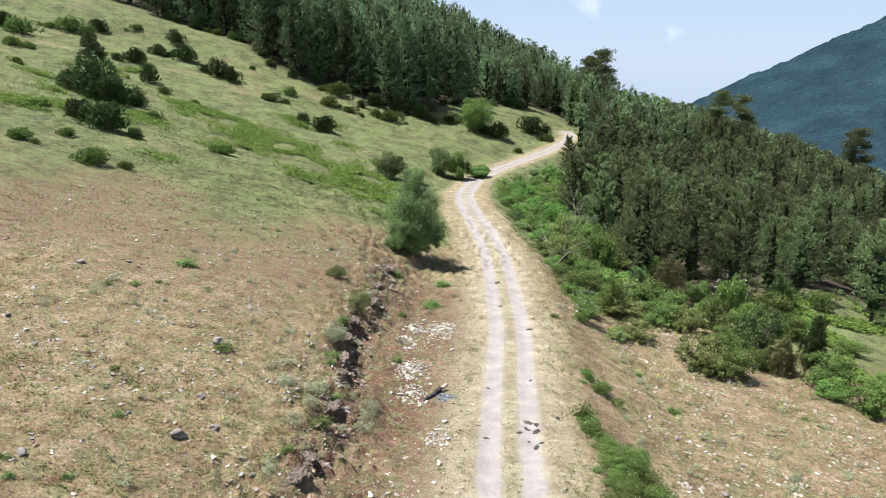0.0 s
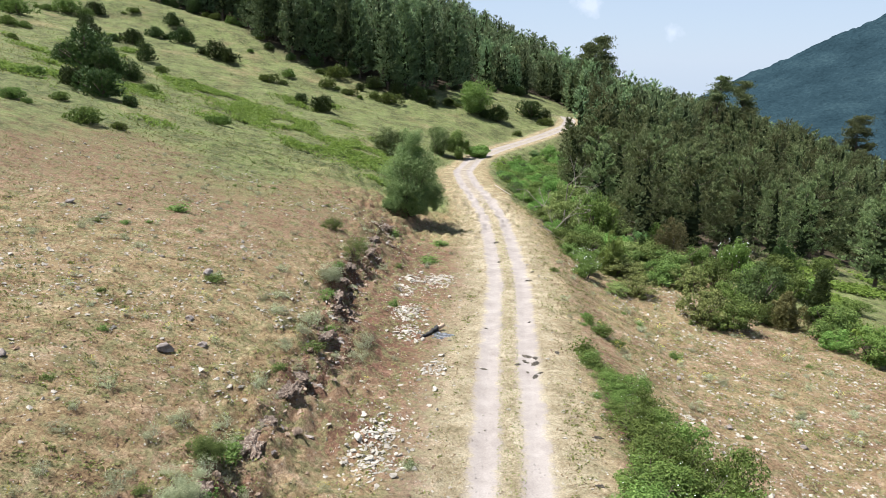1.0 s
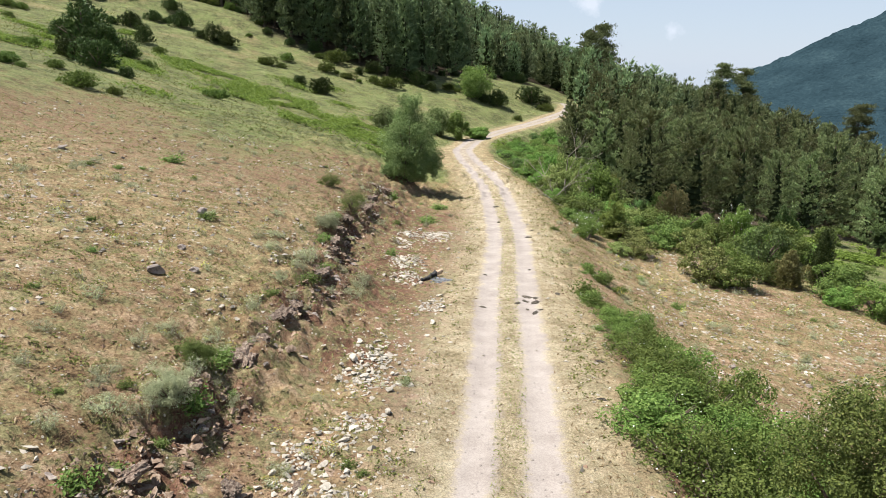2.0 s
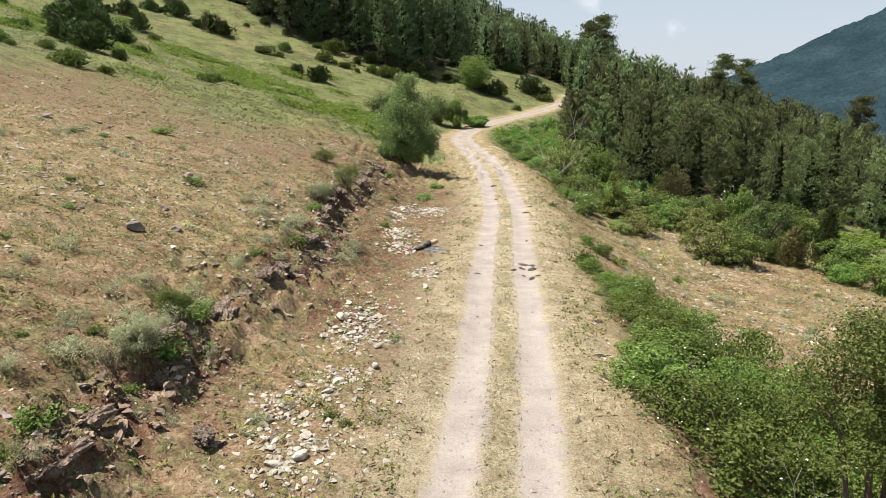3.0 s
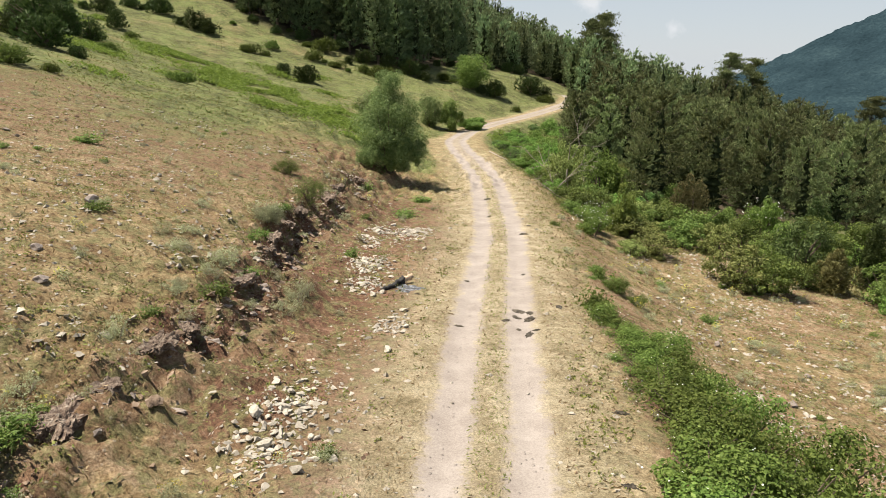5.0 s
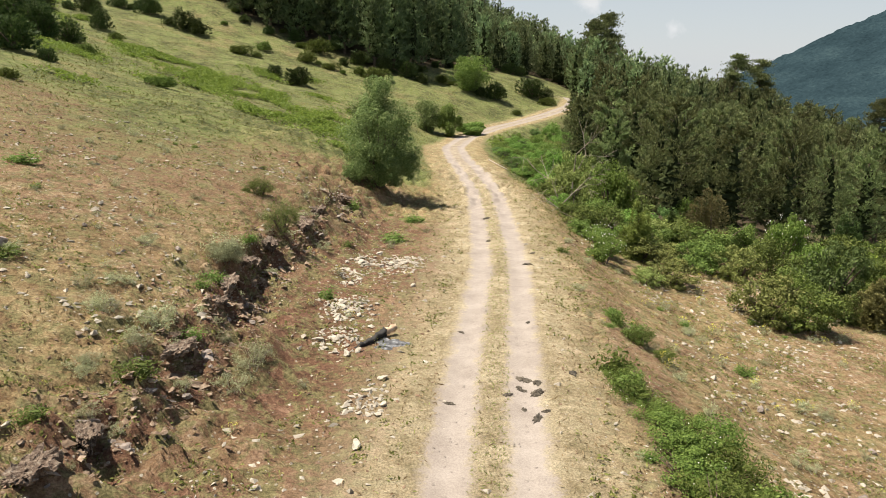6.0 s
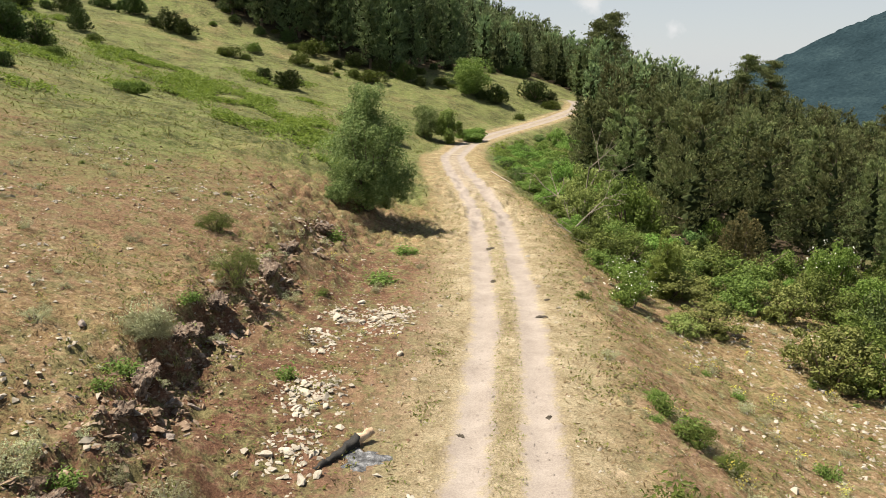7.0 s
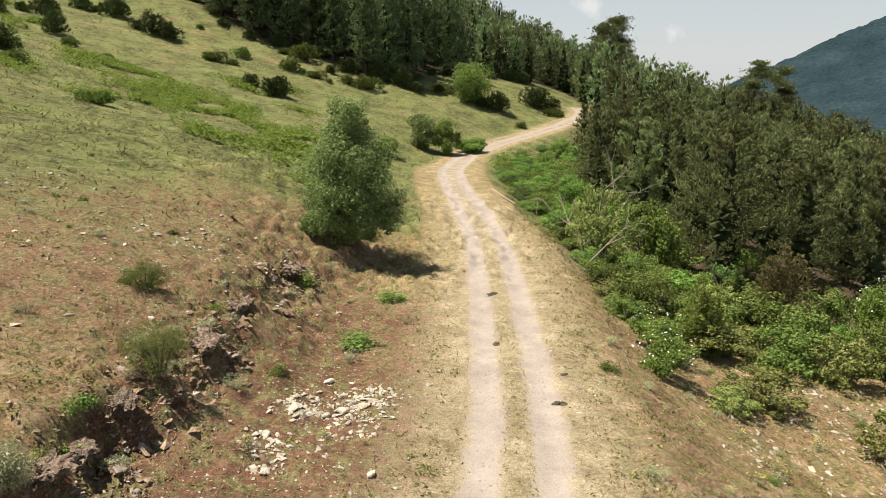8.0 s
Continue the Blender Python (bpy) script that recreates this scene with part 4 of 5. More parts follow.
# ---- bushes of the pasture: x, y, width ----
JUNIPERS = [(-68.1, 141.4, 5.0), (-62.7, 147.8, 4.6), (-55.5, 135.5, 4.0), (-62.7, 160.2, 3.5), (-62.4, 170.9, 4.5), (-56.7, 160.3, 5.0),
            (-26.8, 136.9, 2.6), (-38.8, 82.1, 4.9), (-45.6, 155.4, 4.6), (-48.6, 155.6, 4.4), (-22.5, 135.0, 4.6), (-5.7, 162.7, 5.2),
            (12.6, 163.4, 5.2), (21.8, 174.7, 6.3), (-18.3, 160.7, 2.5), (-53.5, 107.5, 4.4), (-46.6, 101.5, 4.6), (-52.5, 111.5, 4.0),
            (-42.5, 83.5, 3.4), (-74.0, 152.0, 4.0), (-90.0, 150.0, 5.0), (-78.0, 166.0, 4.5)]
ROUND = [(-46.5, 109.0, 3.3), (-40.8, 100.7, 2.8), (-50.9, 130.8, 2.6), (-44.7, 128.8, 2.2), (-34.9, 146.2, 4.0), (-33.3, 155.3, 3.5),
         (-25.2, 154.7, 4.2), (-19.8, 154.4, 3.5), (-28.4, 89.8, 3.0), (-27.2, 109.0, 1.2), (-32.4, 64.7, 3.6), (-84.6, 147.4, 6.8),
         (-80.9, 136.8, 4.2), (-81.9, 162.4, 6.3), (-85.5, 160.0, 3.1), (-68.4, 116.4, 2.0), (-71.7, 171.0, 2.9), (-43.8, 166.8, 2.0),
         (-46.9, 82.4, 2.6), (-43.9, 85.8, 3.4), (-23.9, 165.1, 6.0), (1.5, 166.0, 4.0), (25.0, 172.2, 4.1), (-39.3, 65.9, 2.6),
         (-39.3, 73.9, 2.1), (7.1, 133.2, 3.2), (16.5, 156.9, 2.3), (-11.7, 156.0, 5.6)]
random.seed(31)
jun = [tree_kind("juniper_bush", juniper_meshes(60 + k, 0.5, 0.62 + 0.12 * k, 900, 0.075, 0.5), M_JUNIPER, "dark green prickly juniper on the pasture slope", "junipers on the pasture", parts=("stem", "foliage")) for k in range(3)]
for bx, by, w in JUNIPERS:
    place(random.choice(jun), bx, by, w * 1.15)
    if random.random() < 0.55:
        qx, qy = bx + random.choice((-0.6, 0.6)) * w, by + random.uniform(-0.5, 0.5) * w
        if abs(float(lateral(qx, qy))) > 4:
            place(random.choice(jun), qx, qy, w * random.uniform(0.45, 0.75))
rnd = [tree_kind("pasture_bush", juniper_meshes(65 + k, 0.5, 0.42 + 0.05 * k, 800, 0.07, 0.35), M_DARKSCRUB, "low rounded dark green bush on the pasture", "bushes on the pasture", parts=("stem", "foliage")) for k in range(3)]
for bx, by, w in ROUND:
    place(random.choice(rnd), bx, by, (w * 1.15, w * 1.15, w))
    if random.random() < 0.55:
        s = w * random.uniform(0.4, 0.75)
        qx, qy = bx + random.choice((-0.6, 0.6)) * w, by + random.uniform(-0.5, 0.5) * w
        if abs(float(lateral(qx, qy))) > 4:
            place(random.choice(rnd), qx, qy, s)
for bx in np.arange(-72, 24, 3.6):
    bx = float(bx) + random.uniform(-1.2, 1.2)
    by = float(np.interp(bx, [p[0] for p in WOOD_EDGE], [p[1] for p in WOOD_EDGE])) - random.uniform(-1.0, 2.5)
    if abs(float(lateral(bx, by))) > 5:
        place(random.choice(jun if random.random() < 0.6 else rnd), bx, by, random.uniform(2.2, 5.0))
for bx, by, w, h in ((-50.4, 103.4, 8.5, 7.4), (-47.6, 101.0, 5.5, 4.6), (-53.6, 104.5, 5.0, 4.4), (-46.0, 106.5, 4.0, 3.6)):
    place(jun[2], bx, by, (w * 1.05, w * 1.05, h * 1.1), sink=0.1)
for t in jun + rnd:
    remove_thing(t)

# ---- leafy trees and tall shrubs ----
def roadside_tree_meshes(seed):
    """A full tree on many stems: a tall uneven crown with skirts down to the ground."""
    rng = np.random.default_rng(seed)
    pts, outs = [], []
    masses = [(0.0, 0.0, 4.0, 3.6, 3.3, 26000, 76), (-0.1, 0.2, 6.7, 1.75, 2.6, 7500, 30)]
    masses += [(math.cos(a) * 1.7, math.sin(a) * 1.7, 1.9 + 0.5 * math.sin(3 * a), 1.75, 1.8, 4600, 20) for a in (0.2, 1.3, 2.5, 3.6, 4.7, 5.5)]
    for cx, cy, cz, rx, rz, n, count in masses:
        p, d = lobes(rng, n, rx, rx, rz, count, small=0.14, large=0.34)
        pts.append(p + [cx, cy, cz])
        outs.append(d)
    p, d = np.concatenate(pts), np.concatenate(outs)
    low = p[:, 2] < 0.05
    p[low, 2] = rng.uniform(0.05, 0.6, low.sum())
    v, f = leaf_arrays(rng, p, rng.uniform(0.045, 0.105, len(p)), 0.4, 1.9, d * 0.9)
    sticks = []
    for k in range(12):
        a = k * 2.4
        q = np.array([np.cos(a) * 0.9, np.sin(a) * 0.9, rng.uniform(2.0, 3.4)])
        e = q + np.array([np.cos(a) * 0.8, np.sin(a) * 0.8, rng.uniform(1.5, 3.0)])
        sticks += [stick_arrays((np.cos(a) * 0.2, np.sin(a) * 0.2, -0.2), q, 0.1, 0.06, 6), stick_arrays(q, e, 0.06, 0.015, 5)]
    sv, sf = joined(sticks)
    return array_mesh("trunk", sv, sf, True), array_mesh("crown", v, f)


tree = tree_kind("roadside_tree", roadside_tree_meshes(70), M_LEAF, "full grey-green leafy tree growing beside the road", "", "several thin grey stems")
tree.matrix_basis = pose(-2.9, 65.6, float(ground(-2.9, 65.6)) - 0.1)
SHRUBS = [(-8.4, 109.0, 5.8, 5.0), (-0.4, 126.0, 5.6, 6.4), (7.7, 165.0, 11.0, 8.0), (2.9, 125.0, 4.4, 5.6), (-4.5, 113, 3.5, 2.6), (6.6, 128.0, 5.0, 2.4)]
for k, (bx, by, w, h) in enumerate(SHRUBS):
    t = tree_kind("tall_shrub", bush_meshes(75 + k, w / 2, h / 2, 9000, 0.042 * (w + 3) ** 0.55, 46, 8, 0.4, 0.82, 1.7, 0.16, 0.36), (M_LEAF, M_LEAF, M_SCRUB, M_SCRUB, M_SCRUB, M_SCRUB)[k], "tall rounded leafy shrub at the pasture's foot", "tall shrubs", parts=("stem", "foliage"))
    t.matrix_basis = pose(bx, by, float(ground(bx, by)) - 0.1, 0, 0, 40 * k)

# ---- scrub between road and wood: x, y, width, height, tone ----
ROAD_SCRUB = [(11.3, 52.6, 2.6, 2.2, 3), (12.0, 55.6, 2.8, 2.6, 3), (13.0, 61.7, 4.2, 3.2, 1), (20.2, 68.5, 3.0, 3.6, 4), (16.9, 73.6, 5.0, 6.4, 0), (14.6, 79.8, 4.8, 6.6, 2),
              (15.4, 52.6, 3.6, 2.0, 2), (13.6, 51.2, 2.2, 1.3, 2), (15.6, 96.1, 4.4, 5.0, 0), (20.8, 135.1, 5.0, 4.4, 0), (12.6, 71.6, 4.4, 4.6, 2), (25.0, 63.4, 2.2, 1.6, 0)]
RIGHT_BUSHES = [(19.4, 48.6, 4.2, 3.4, 2), (21.2, 47.6, 3.6, 3.0, 1), (25.6, 53.7, 4.5, 5.0, 4), (24.4, 50.2, 2.6, 2.2, 1), (28.6, 47.8, 4.2, 3.2, 1), (29.3, 43.6, 3.8, 3.0, 0), (27.8, 45.8, 2.8, 1.8, 0),
                (35.0, 56.1, 3.4, 1.6, 0), (31.8, 43.4, 3.4, 2.6, 1), (32.8, 47.2, 3.0, 2.2, 0), (28.2, 65.0, 3.4, 5.0, 3), (22.4, 52.0, 3.2, 2.8, 0), (31.6, 64.0, 4.6, 3.4, 1), (36.0, 50.5, 3.0, 2.0, 0), (21.0, 57.0, 3.6, 3.0, 2), (24.2, 58.6, 3.8, 3.6, 1),
                (27.4, 59.2, 3.8, 3.6, 0), (30.4, 57.8, 3.4, 3.0, 1)]
UNDER_PINES = [(25.4, 66.8, 3.6, 3.0, 1), (29.4, 67.4, 3.8, 3.4, 1), (35.5, 69.5, 4.0, 3.2, 0), (40.5, 70.8, 3.8, 3.0, 1), (23.0, 72.5, 3.6, 4.0, 0), (20.4, 78.5, 4.0, 5.0, 2), (33.0, 60.5, 3.2, 2.0, 0)]
random.seed(41)
scrub = []
for k, (mat, label) in enumerate(((M_SCRUB, "fresh green leafy scrub bush on the lower verge"), (M_DARKSCRUB, "dark green leafy scrub bush before the wood"), (M_OLIVE, "dull olive thorny scrub bush before the wood"),
                                  (M_SCRUB, "green scrub bush dotted with white blossoms"), (M_BLUELEAF, "dense deep green leafy bush before the wood"))):
    t = tree_kind("scrub_bush", bush_meshes(80 + k, 0.5, 0.38, 4400, 0.021, 44, 9, 0.35, 0.8, 1.6, 0.12, 0.30), mat, label, "scrub below the road", parts=("stem", "foliage"))
    if k == 3:
        r2 = np.random.default_rng(3)
        p = rand_dirs(r2, 46) * [0.47, 0.47, 0.4]
        p[:, 2] = np.abs(p[:, 2]) * 0.8 + 0.3
        part("blossom", array_mesh("blossom", *leaf_arrays(r2, p, np.full(46, 0.017), 1.5, 1.1)), M_WHITE, t, "small white blossoms")
    scrub.append(t)
for bx, by, w, h, tone in ROAD_SCRUB + RIGHT_BUSHES + UNDER_PINES:
    place(scrub[tone], bx, by, (w * 1.1, w * 1.1, h * 1.3), sink=0.1)
# the thick of it, lower towards the road
rng = np.random.default_rng(42)
x, y = scatter(rng, 8, 30, 57, 142, 2.75)
d = lateral(x, y)
keep = (d > 5.0 + 1.2 * vnoise(x, y, 6, 64)) & (d < 17) & ~woods_at(x, y - 2.0)
for bx, by, q in zip(x[keep], y[keep], d[keep]):
    w = random.uniform(1.6, 2.6) + min(2.0, 0.25 * (q - 5))
    place(scrub[random.choice((0, 0, 0, 1, 2, 4) if by > 84 else (0, 1, 1, 2, 2))], bx, by, (w * 1.2, w * 1.2, w * random.uniform(0.65, 1.1)), sink=0.12)
# bramble thicket along the road's lower edge
brm = []
for k in range(3):
    t = tree_kind("bramble_bush", bush_meshes(90 + k, 0.5, 0.30 + 0.03 * k, 5000, 0.0165, 40, 8, 0.5, 0.75, 1.5, 0.15, 0.36), M_BRAMBLE, "bright green bramble bush on the road's lower edge", "bramble thicket", parts=("stem", "foliage"))
    r2 = np.random.default_rng(k)
    p = rand_dirs(r2, 9) * [0.46, 0.46, 0.28]
    p[:, 2] = np.abs(p[:, 2]) + 0.22
    part("blossom", array_mesh("blossom", *leaf_arrays(r2, p, np.full(9, 0.011), 1.5, 1.1)), M_WHITE, t, "small white blossoms")
    brm.append(t)
HEDGE_SIDES = [(13.0, 7.4, 12.6), (15.5, 6.6, 12.4), (18.0, 5.9, 11.8), (21.0, 6.4, 11.2), (24.0, 7.2, 10.6), (28.0, 7.3, 9.6), (31.0, 7.3, 8.6), (34.0, 7.0, 7.8)]
by = 13.2
while by < 34:
    lo, hi = (float(np.interp(by, [p[0] for p in HEDGE_SIDES], [p[k] for p in HEDGE_SIDES])) for k in (1, 2))
    w = min(2.3, 0.9 + 0.4 * (hi - lo))
    bx = lo + 0.3 * w
    while bx < hi + 0.1:
        size = w * random.uniform(0.8, 1.2)
        tall_by = size * (0.75 + 0.55 * smooth01(lo, lo + 2.5, bx))
        place(random.choice(brm), bx + random.uniform(-0.2, 0.2), by + random.uniform(-0.3, 0.3), (size * 1.3, size * 1.3, float(tall_by) * 1.15))
        bx += 0.72 * w
    by += 0.8 * w
for bx, by, w in ((9.5, 38.2, 1.2), (8.9, 40.2, 0.8), (10.2, 37.2, 0.9)):
    place(random.choice(brm), bx, by, (w * 1.3, w * 1.3, w * 1.1))
for t in scrub + brm:
    remove_thing(t)


# ---- the thorn tree by the road, junipers of two colours, dead wood ----
def branch_mesh(seed, length, forks, thick, droop=0.2):
    """A bare branch that forks into twigs."""
    rng = np.random.default_rng(seed)
    verts, faces = [], []
    i = np.arange(5)
    j = (i + 1) % 5

    def ring(at, d, r):
        p = unit(np.cross(d, [0.31, 0.77, 0.55])[None])[0]
        a = i * 2 * np.pi / 5
        verts.extend(at + r * (np.cos(a)[:, None] * p + np.sin(a)[:, None] * np.cross(d, p)))
        return len(verts) - 5

    def grow(p, foot, d, n, r, left):
        q = p + d * n
        end = ring(q, d, r * 0.6)
        faces.extend(np.stack([foot + i, foot + j, end + j, end + i], 1))
        if left:
            for k in range(rng.integers(2, 4)):
                e = unit((d + rng.normal(size=3) * 0.55 - np.array([0, 0, droop * 0.4]))[None])[0]
                grow(q, end, e, n * rng.uniform(0.55, 0.85), r * 0.6, left - 1)

    d = unit(np.array([[0.7, 0.0, 0.6]]))[0]
    grow(np.zeros(3), ring(np.zeros(3), d, thick), d, length, thick, forks)
    return array_mesh("branch", np.array(verts), np.array(faces), True)


thorn = tree_kind("thorn_tree", bush_meshes(101, 2.0, 2.0, 30000, 0.03, 80, 12, 0.3, 2.15, 1.5, 0.10, 0.28), M_DARKSCRUB, "dark small-leaved thorn tree with bare pale twigs by the road", "", "grey stems")
for k in range(9):
    tw = part("branch", branch_mesh(110 + k, 0.75 + 0.05 * k, 3, 0.022), M_TWIG, thorn, "bare pale twigs")
    a = 3.3 + 0.22 * k
    tw.matrix_basis = pose(1.3 * math.cos(a), 1.3 * math.sin(a), 1.6 + 0.33 * k, 0, 25, math.degrees(a))
thorn.matrix_basis = pose(8.9, 11.9, float(ground(8.9, 11.9)) - 0.1)
thorn.scale = (1.25, 1.25, 1.1)

COLOURED = [(14.8, 58.2, 2.7, 4.2, 0), (22.4, 65.3, 4.6, 5.4, 1), (26.2, 49.8, 3.4, 3.0, 1), (29.4, 51.4, 2.6, 5.4, 2), (33.6, 66.5, 3.0, 4.5, 2), (19.0, 64.0, 2.6, 3.2, 2)]
for k, (bx, by, w, h, tone) in enumerate(COLOURED):
    mat = (M_YELLOWJUN, M_BROWNPINE, M_JUNIPER)[tone]
    t = tree_kind("juniper_tree", juniper_meshes(120 + k, w / 2, h, 4200, 0.17, 0.55), mat,
                  ("yellow-green ragged juniper at the edge of the scrub", "browning juniper in front of the pine wood", "upright dark juniper among the bushes")[tone], "junipers before the wood")
    t.matrix_basis = pose(bx, by, float(ground(bx, by)) - 0.1, 0, 0, 70 * k)

DEAD = [(11.0, 67.6, 2.0, 20), (11.8, 70.6, 2.6, 100), (13.4, 75.5, 3.4, 75), (11.8, 66.0, 1.5, 200), (12.6, 68.0, 1.7, 170), (15.5, 84.0, 2.2, 30), (12.2, 64.2, 1.2, 240), (9.6, 51.6, 0.35, 100), (9.0, 22.0, 0.5, 300)]
for k, (bx, by, n, turn) in enumerate(DEAD):
    t = thing("dead_branch", "bare bleached dead branch lying in the scrub", "branch", "dead branches")
    part("branch", branch_mesh(140 + k, n, 3, 0.035 * n), M_TWIG, t)
    t.matrix_basis = pose(bx, by, float(ground(bx, by)) + 0.02, 0, 0, turn)
pole = thing("fallen_pole", "thin pale pole lying along the road's edge", "pole")
v, f = joined([stick_arrays((0, 0, 0), (0.8, -4.0, 0.0), 0.07, 0.06, 8), stick_arrays((0.8, -4.0, 0.0), (1.5, -7.6, 0.05), 0.06, 0.035, 8)])
part("shaft", array_mesh("shaft", v, f, True), M_TWIG, pole)
pole.matrix_basis = pose(7.2, 94.0, max(float(ground(7.2, 94.0)), float(ground(8.7, 86.4))) + 0.08)

# ---- stones ----
random.seed(51)
PALE = [(-2.7, 15.1, 0.4), (-2.6, 14.1, 0.5), (-3.1, 13.8, 0.45), (-1.4, 19.1, 0.4), (-1.5, 20.7, 0.35), (-3.0, 23.1, 0.5), (-2.1, 39.3, 0.5), (-0.7, 35.7, 0.4),
        (-0.2, 28.4, 0.4), (-2.2, 24.5, 0.6), (-2.4, 21.8, 0.5), (-2.3, 17.9, 0.4), (-7.0, 48.1, 0.4), (-8.9, 46.7, 0.3), (-1.4, 48.4, 0.5), (-2.1, 46.3, 0.7), (-1.1, 45.9, 0.4),
        (-0.6, 46.2, 0.5), (-0.1, 46.7, 0.45), (-2.5, 44.4, 0.4), (-2.1, 42.8, 0.3), (0.3, 45.9, 0.3), (0.7, 48.2, 0.3), (0.6, 42.8, 0.4), (0.1, 32.6, 0.45), (-1.3, 34.6, 0.5), (-0.9, 34.8, 0.4), (-2.4, 35.6, 0.45)]
GREY = [(-11.7, 33.7, 0.8), (-10.5, 25.0, 0.9), (-10.7, 28.2, 0.5), (-21.8, 40.4, 0.7), (-19.7, 42.3, 0.4), (-14.5, 21.5, 0.6), (-10.9, 37.4, 0.3), (-7.9, 38.1, 0.5), (-15.5, 28.6, 0.3),
        (-14.2, 34.5, 0.4), (-20.8, 31.6, 0.4), (-9.5, 26.2, 0.5), (17.5, 29.9, 0.5), (14.0, 30.5, 0.6), (16.4, 34.0, 0.4), (13.2, 35.5, 0.4)]
pale = [tagged(new("pale_stone", stone_mesh(7 + k, 0.5, 0.36 + 0.05 * (k % 3), 0.26)), "pale angular limestone block lying on dry ground", "stone", "pale stones") for k in range(6)]
grey = [tagged(new("grey_rock", stone_mesh(17 + k, 0.52, 0.4, 0.3, 0.35)), "weathered grey rock set in the pasture", "rock", "grey rocks") for k in range(5)]
for o in pale:
    o.data.materials.append(M_LIME)
for o in grey:
    o.data.materials.append(M_ROCK)


def settle(ob, x, y, size, sink=0.12, tip=14):
    c = copy_thing(ob, pose(x, y, float(ground(x, y)) - sink * size * 0.4, random.uniform(-tip, tip), random.uniform(-tip, tip), random.uniform(0, 360)))
    c.scale = (size * random.uniform(0.85, 1.2), size * random.uniform(0.85, 1.2), size * random.uniform(0.75, 1.1))
    return c


for bx, by, w in PALE:
    settle(random.choice(pale), bx, by, w)
for bx, by, w in GREY:
    settle(random.choice(grey), bx, by, w)
# smaller blocks heaped round the larger ones
HEAPS = [(-2.9, 14.2, 0.9, 26), (-2.3, 18.0, 0.6, 12), (-2.4, 22.0, 0.8, 26), (-2.3, 24.3, 0.7, 24), (-1.9, 39.3, 0.7, 30), (-1.8, 36.0, 0.6, 14), (-2.0, 46.4, 0.5, 18), (-0.3, 46.4, 0.8, 20), (-2.3, 43.6, 0.5, 10), (0.4, 47.6, 0.6, 8), (-3.6, 16.4, 0.5, 10), (-0.2, 31.0, 0.5, 10)]
for hx, hy, r, count in HEAPS:
    for k in range(int(count * 1.2)):
        settle(random.choice(pale), hx + random.gauss(0, r * 0.7), hy + random.gauss(0, r), random.uniform(0.12, 0.40) ** 1.15)
# broken rock in the face of the bank
bank_rocks = [tagged(new("bank_rock", stone_mesh(27 + k, 0.6, 0.42, 0.26, 0.6, 3)), "broken reddish-grey rock sticking out of the cut bank", "rock", "rocks of the bank") for k in range(6)]
for k, o in enumerate(bank_rocks):
    o.data.materials.append(M_REDROCK if k % 3 else M_ROCK)
for k in range(330):
    by = random.uniform(10, 61)
    if float(vnoise(0.0, by, 3.4, 5)) < 0.42 and k % 5:
        continue
    bx = float(bank_x(by)) + random.gauss(0.15, 0.55)
    settle(random.choice(bank_rocks), bx, by, random.uniform(0.12, 0.55) ** 1.4 + 0.05, 0.45, 35)
# crumbling ledges of rock and earth that hang over the foot of the bank
def ledge_mesh(seed, undercut=0.55):
    """A pitted, crumbling block about 2 m long, hollowed below on its +x side."""
    bm = bmesh.new()
    bmesh.ops.create_icosphere(bm, subdivisions=5, radius=1.0)
    shift = Vector((seed * 3.7, seed * 1.3, 0))
    for v in bm.verts:
        c = v.co.copy()
        c.z = max(-0.8, min(0.45, c.z))
        c *= 1 + 0.45 * noise.noise(c * 1.1 + shift)
        pits = noise.noise(c * 2.6 + shift) + 0.6 * noise.noise(c * 6.0 - shift) + 0.6 * noise.noise(c * 13.0 + shift)
        out = 1.0 + 0.30 * pits + 0.10 * noise.noise(Vector((c.x, c.y, c.z * 7.0)) + shift)
        hollow = 1 - undercut * max(0.0, min(1.0, (0.2 - c.z) / 0.7)) * (1 if c.x > 0 else 0)
        v.co = Vector((c.x * out * hollow * 0.62, c.y * out, (c.z * (1 + 0.15 * pits) + 0.2 * noise.noise(c * 3.4 - shift) + 0.08 * noise.noise(c * 9.0)) * 0.6))
    me = bpy.data.meshes.new("ledge")
    bm.to_mesh(me)
    bm.free()
    return me


LEDGES = [(-6.0, 20.6, 1.05), (-5.9, 22.2, 0.8), (-6.9, 13.6, 0.95), (-6.2, 12.0, 0.95), (-4.8, 14.4, 0.6), (-3.3, 15.0, 0.45), (-5.5, 34.6, 0.85), (-5.9, 39.8, 1.0),
          (-5.6, 43.2, 0.85), (-4.9, 47.5, 1.0), (-4.8, 51.2, 1.0), (-4.5, 58.0, 0.9), (-5.4, 28.6, 0.8), (-6.6, 17.0, 0.7), (-5.7, 24.6, 0.9), (-5.5, 26.4, 0.8), (-5.2, 31.0, 0.85), (-5.5, 36.6, 0.8), (-6.0, 41.4, 0.65)]
ledges = [tagged(new("bank_ledge", ledge_mesh(3 + k)), "crumbling earthy rock ledge overhanging the cut bank", "rock ledge", "ledges of the bank") for k in range(5)]
for o in ledges:
    o.data.materials.append(M_LEDGE)
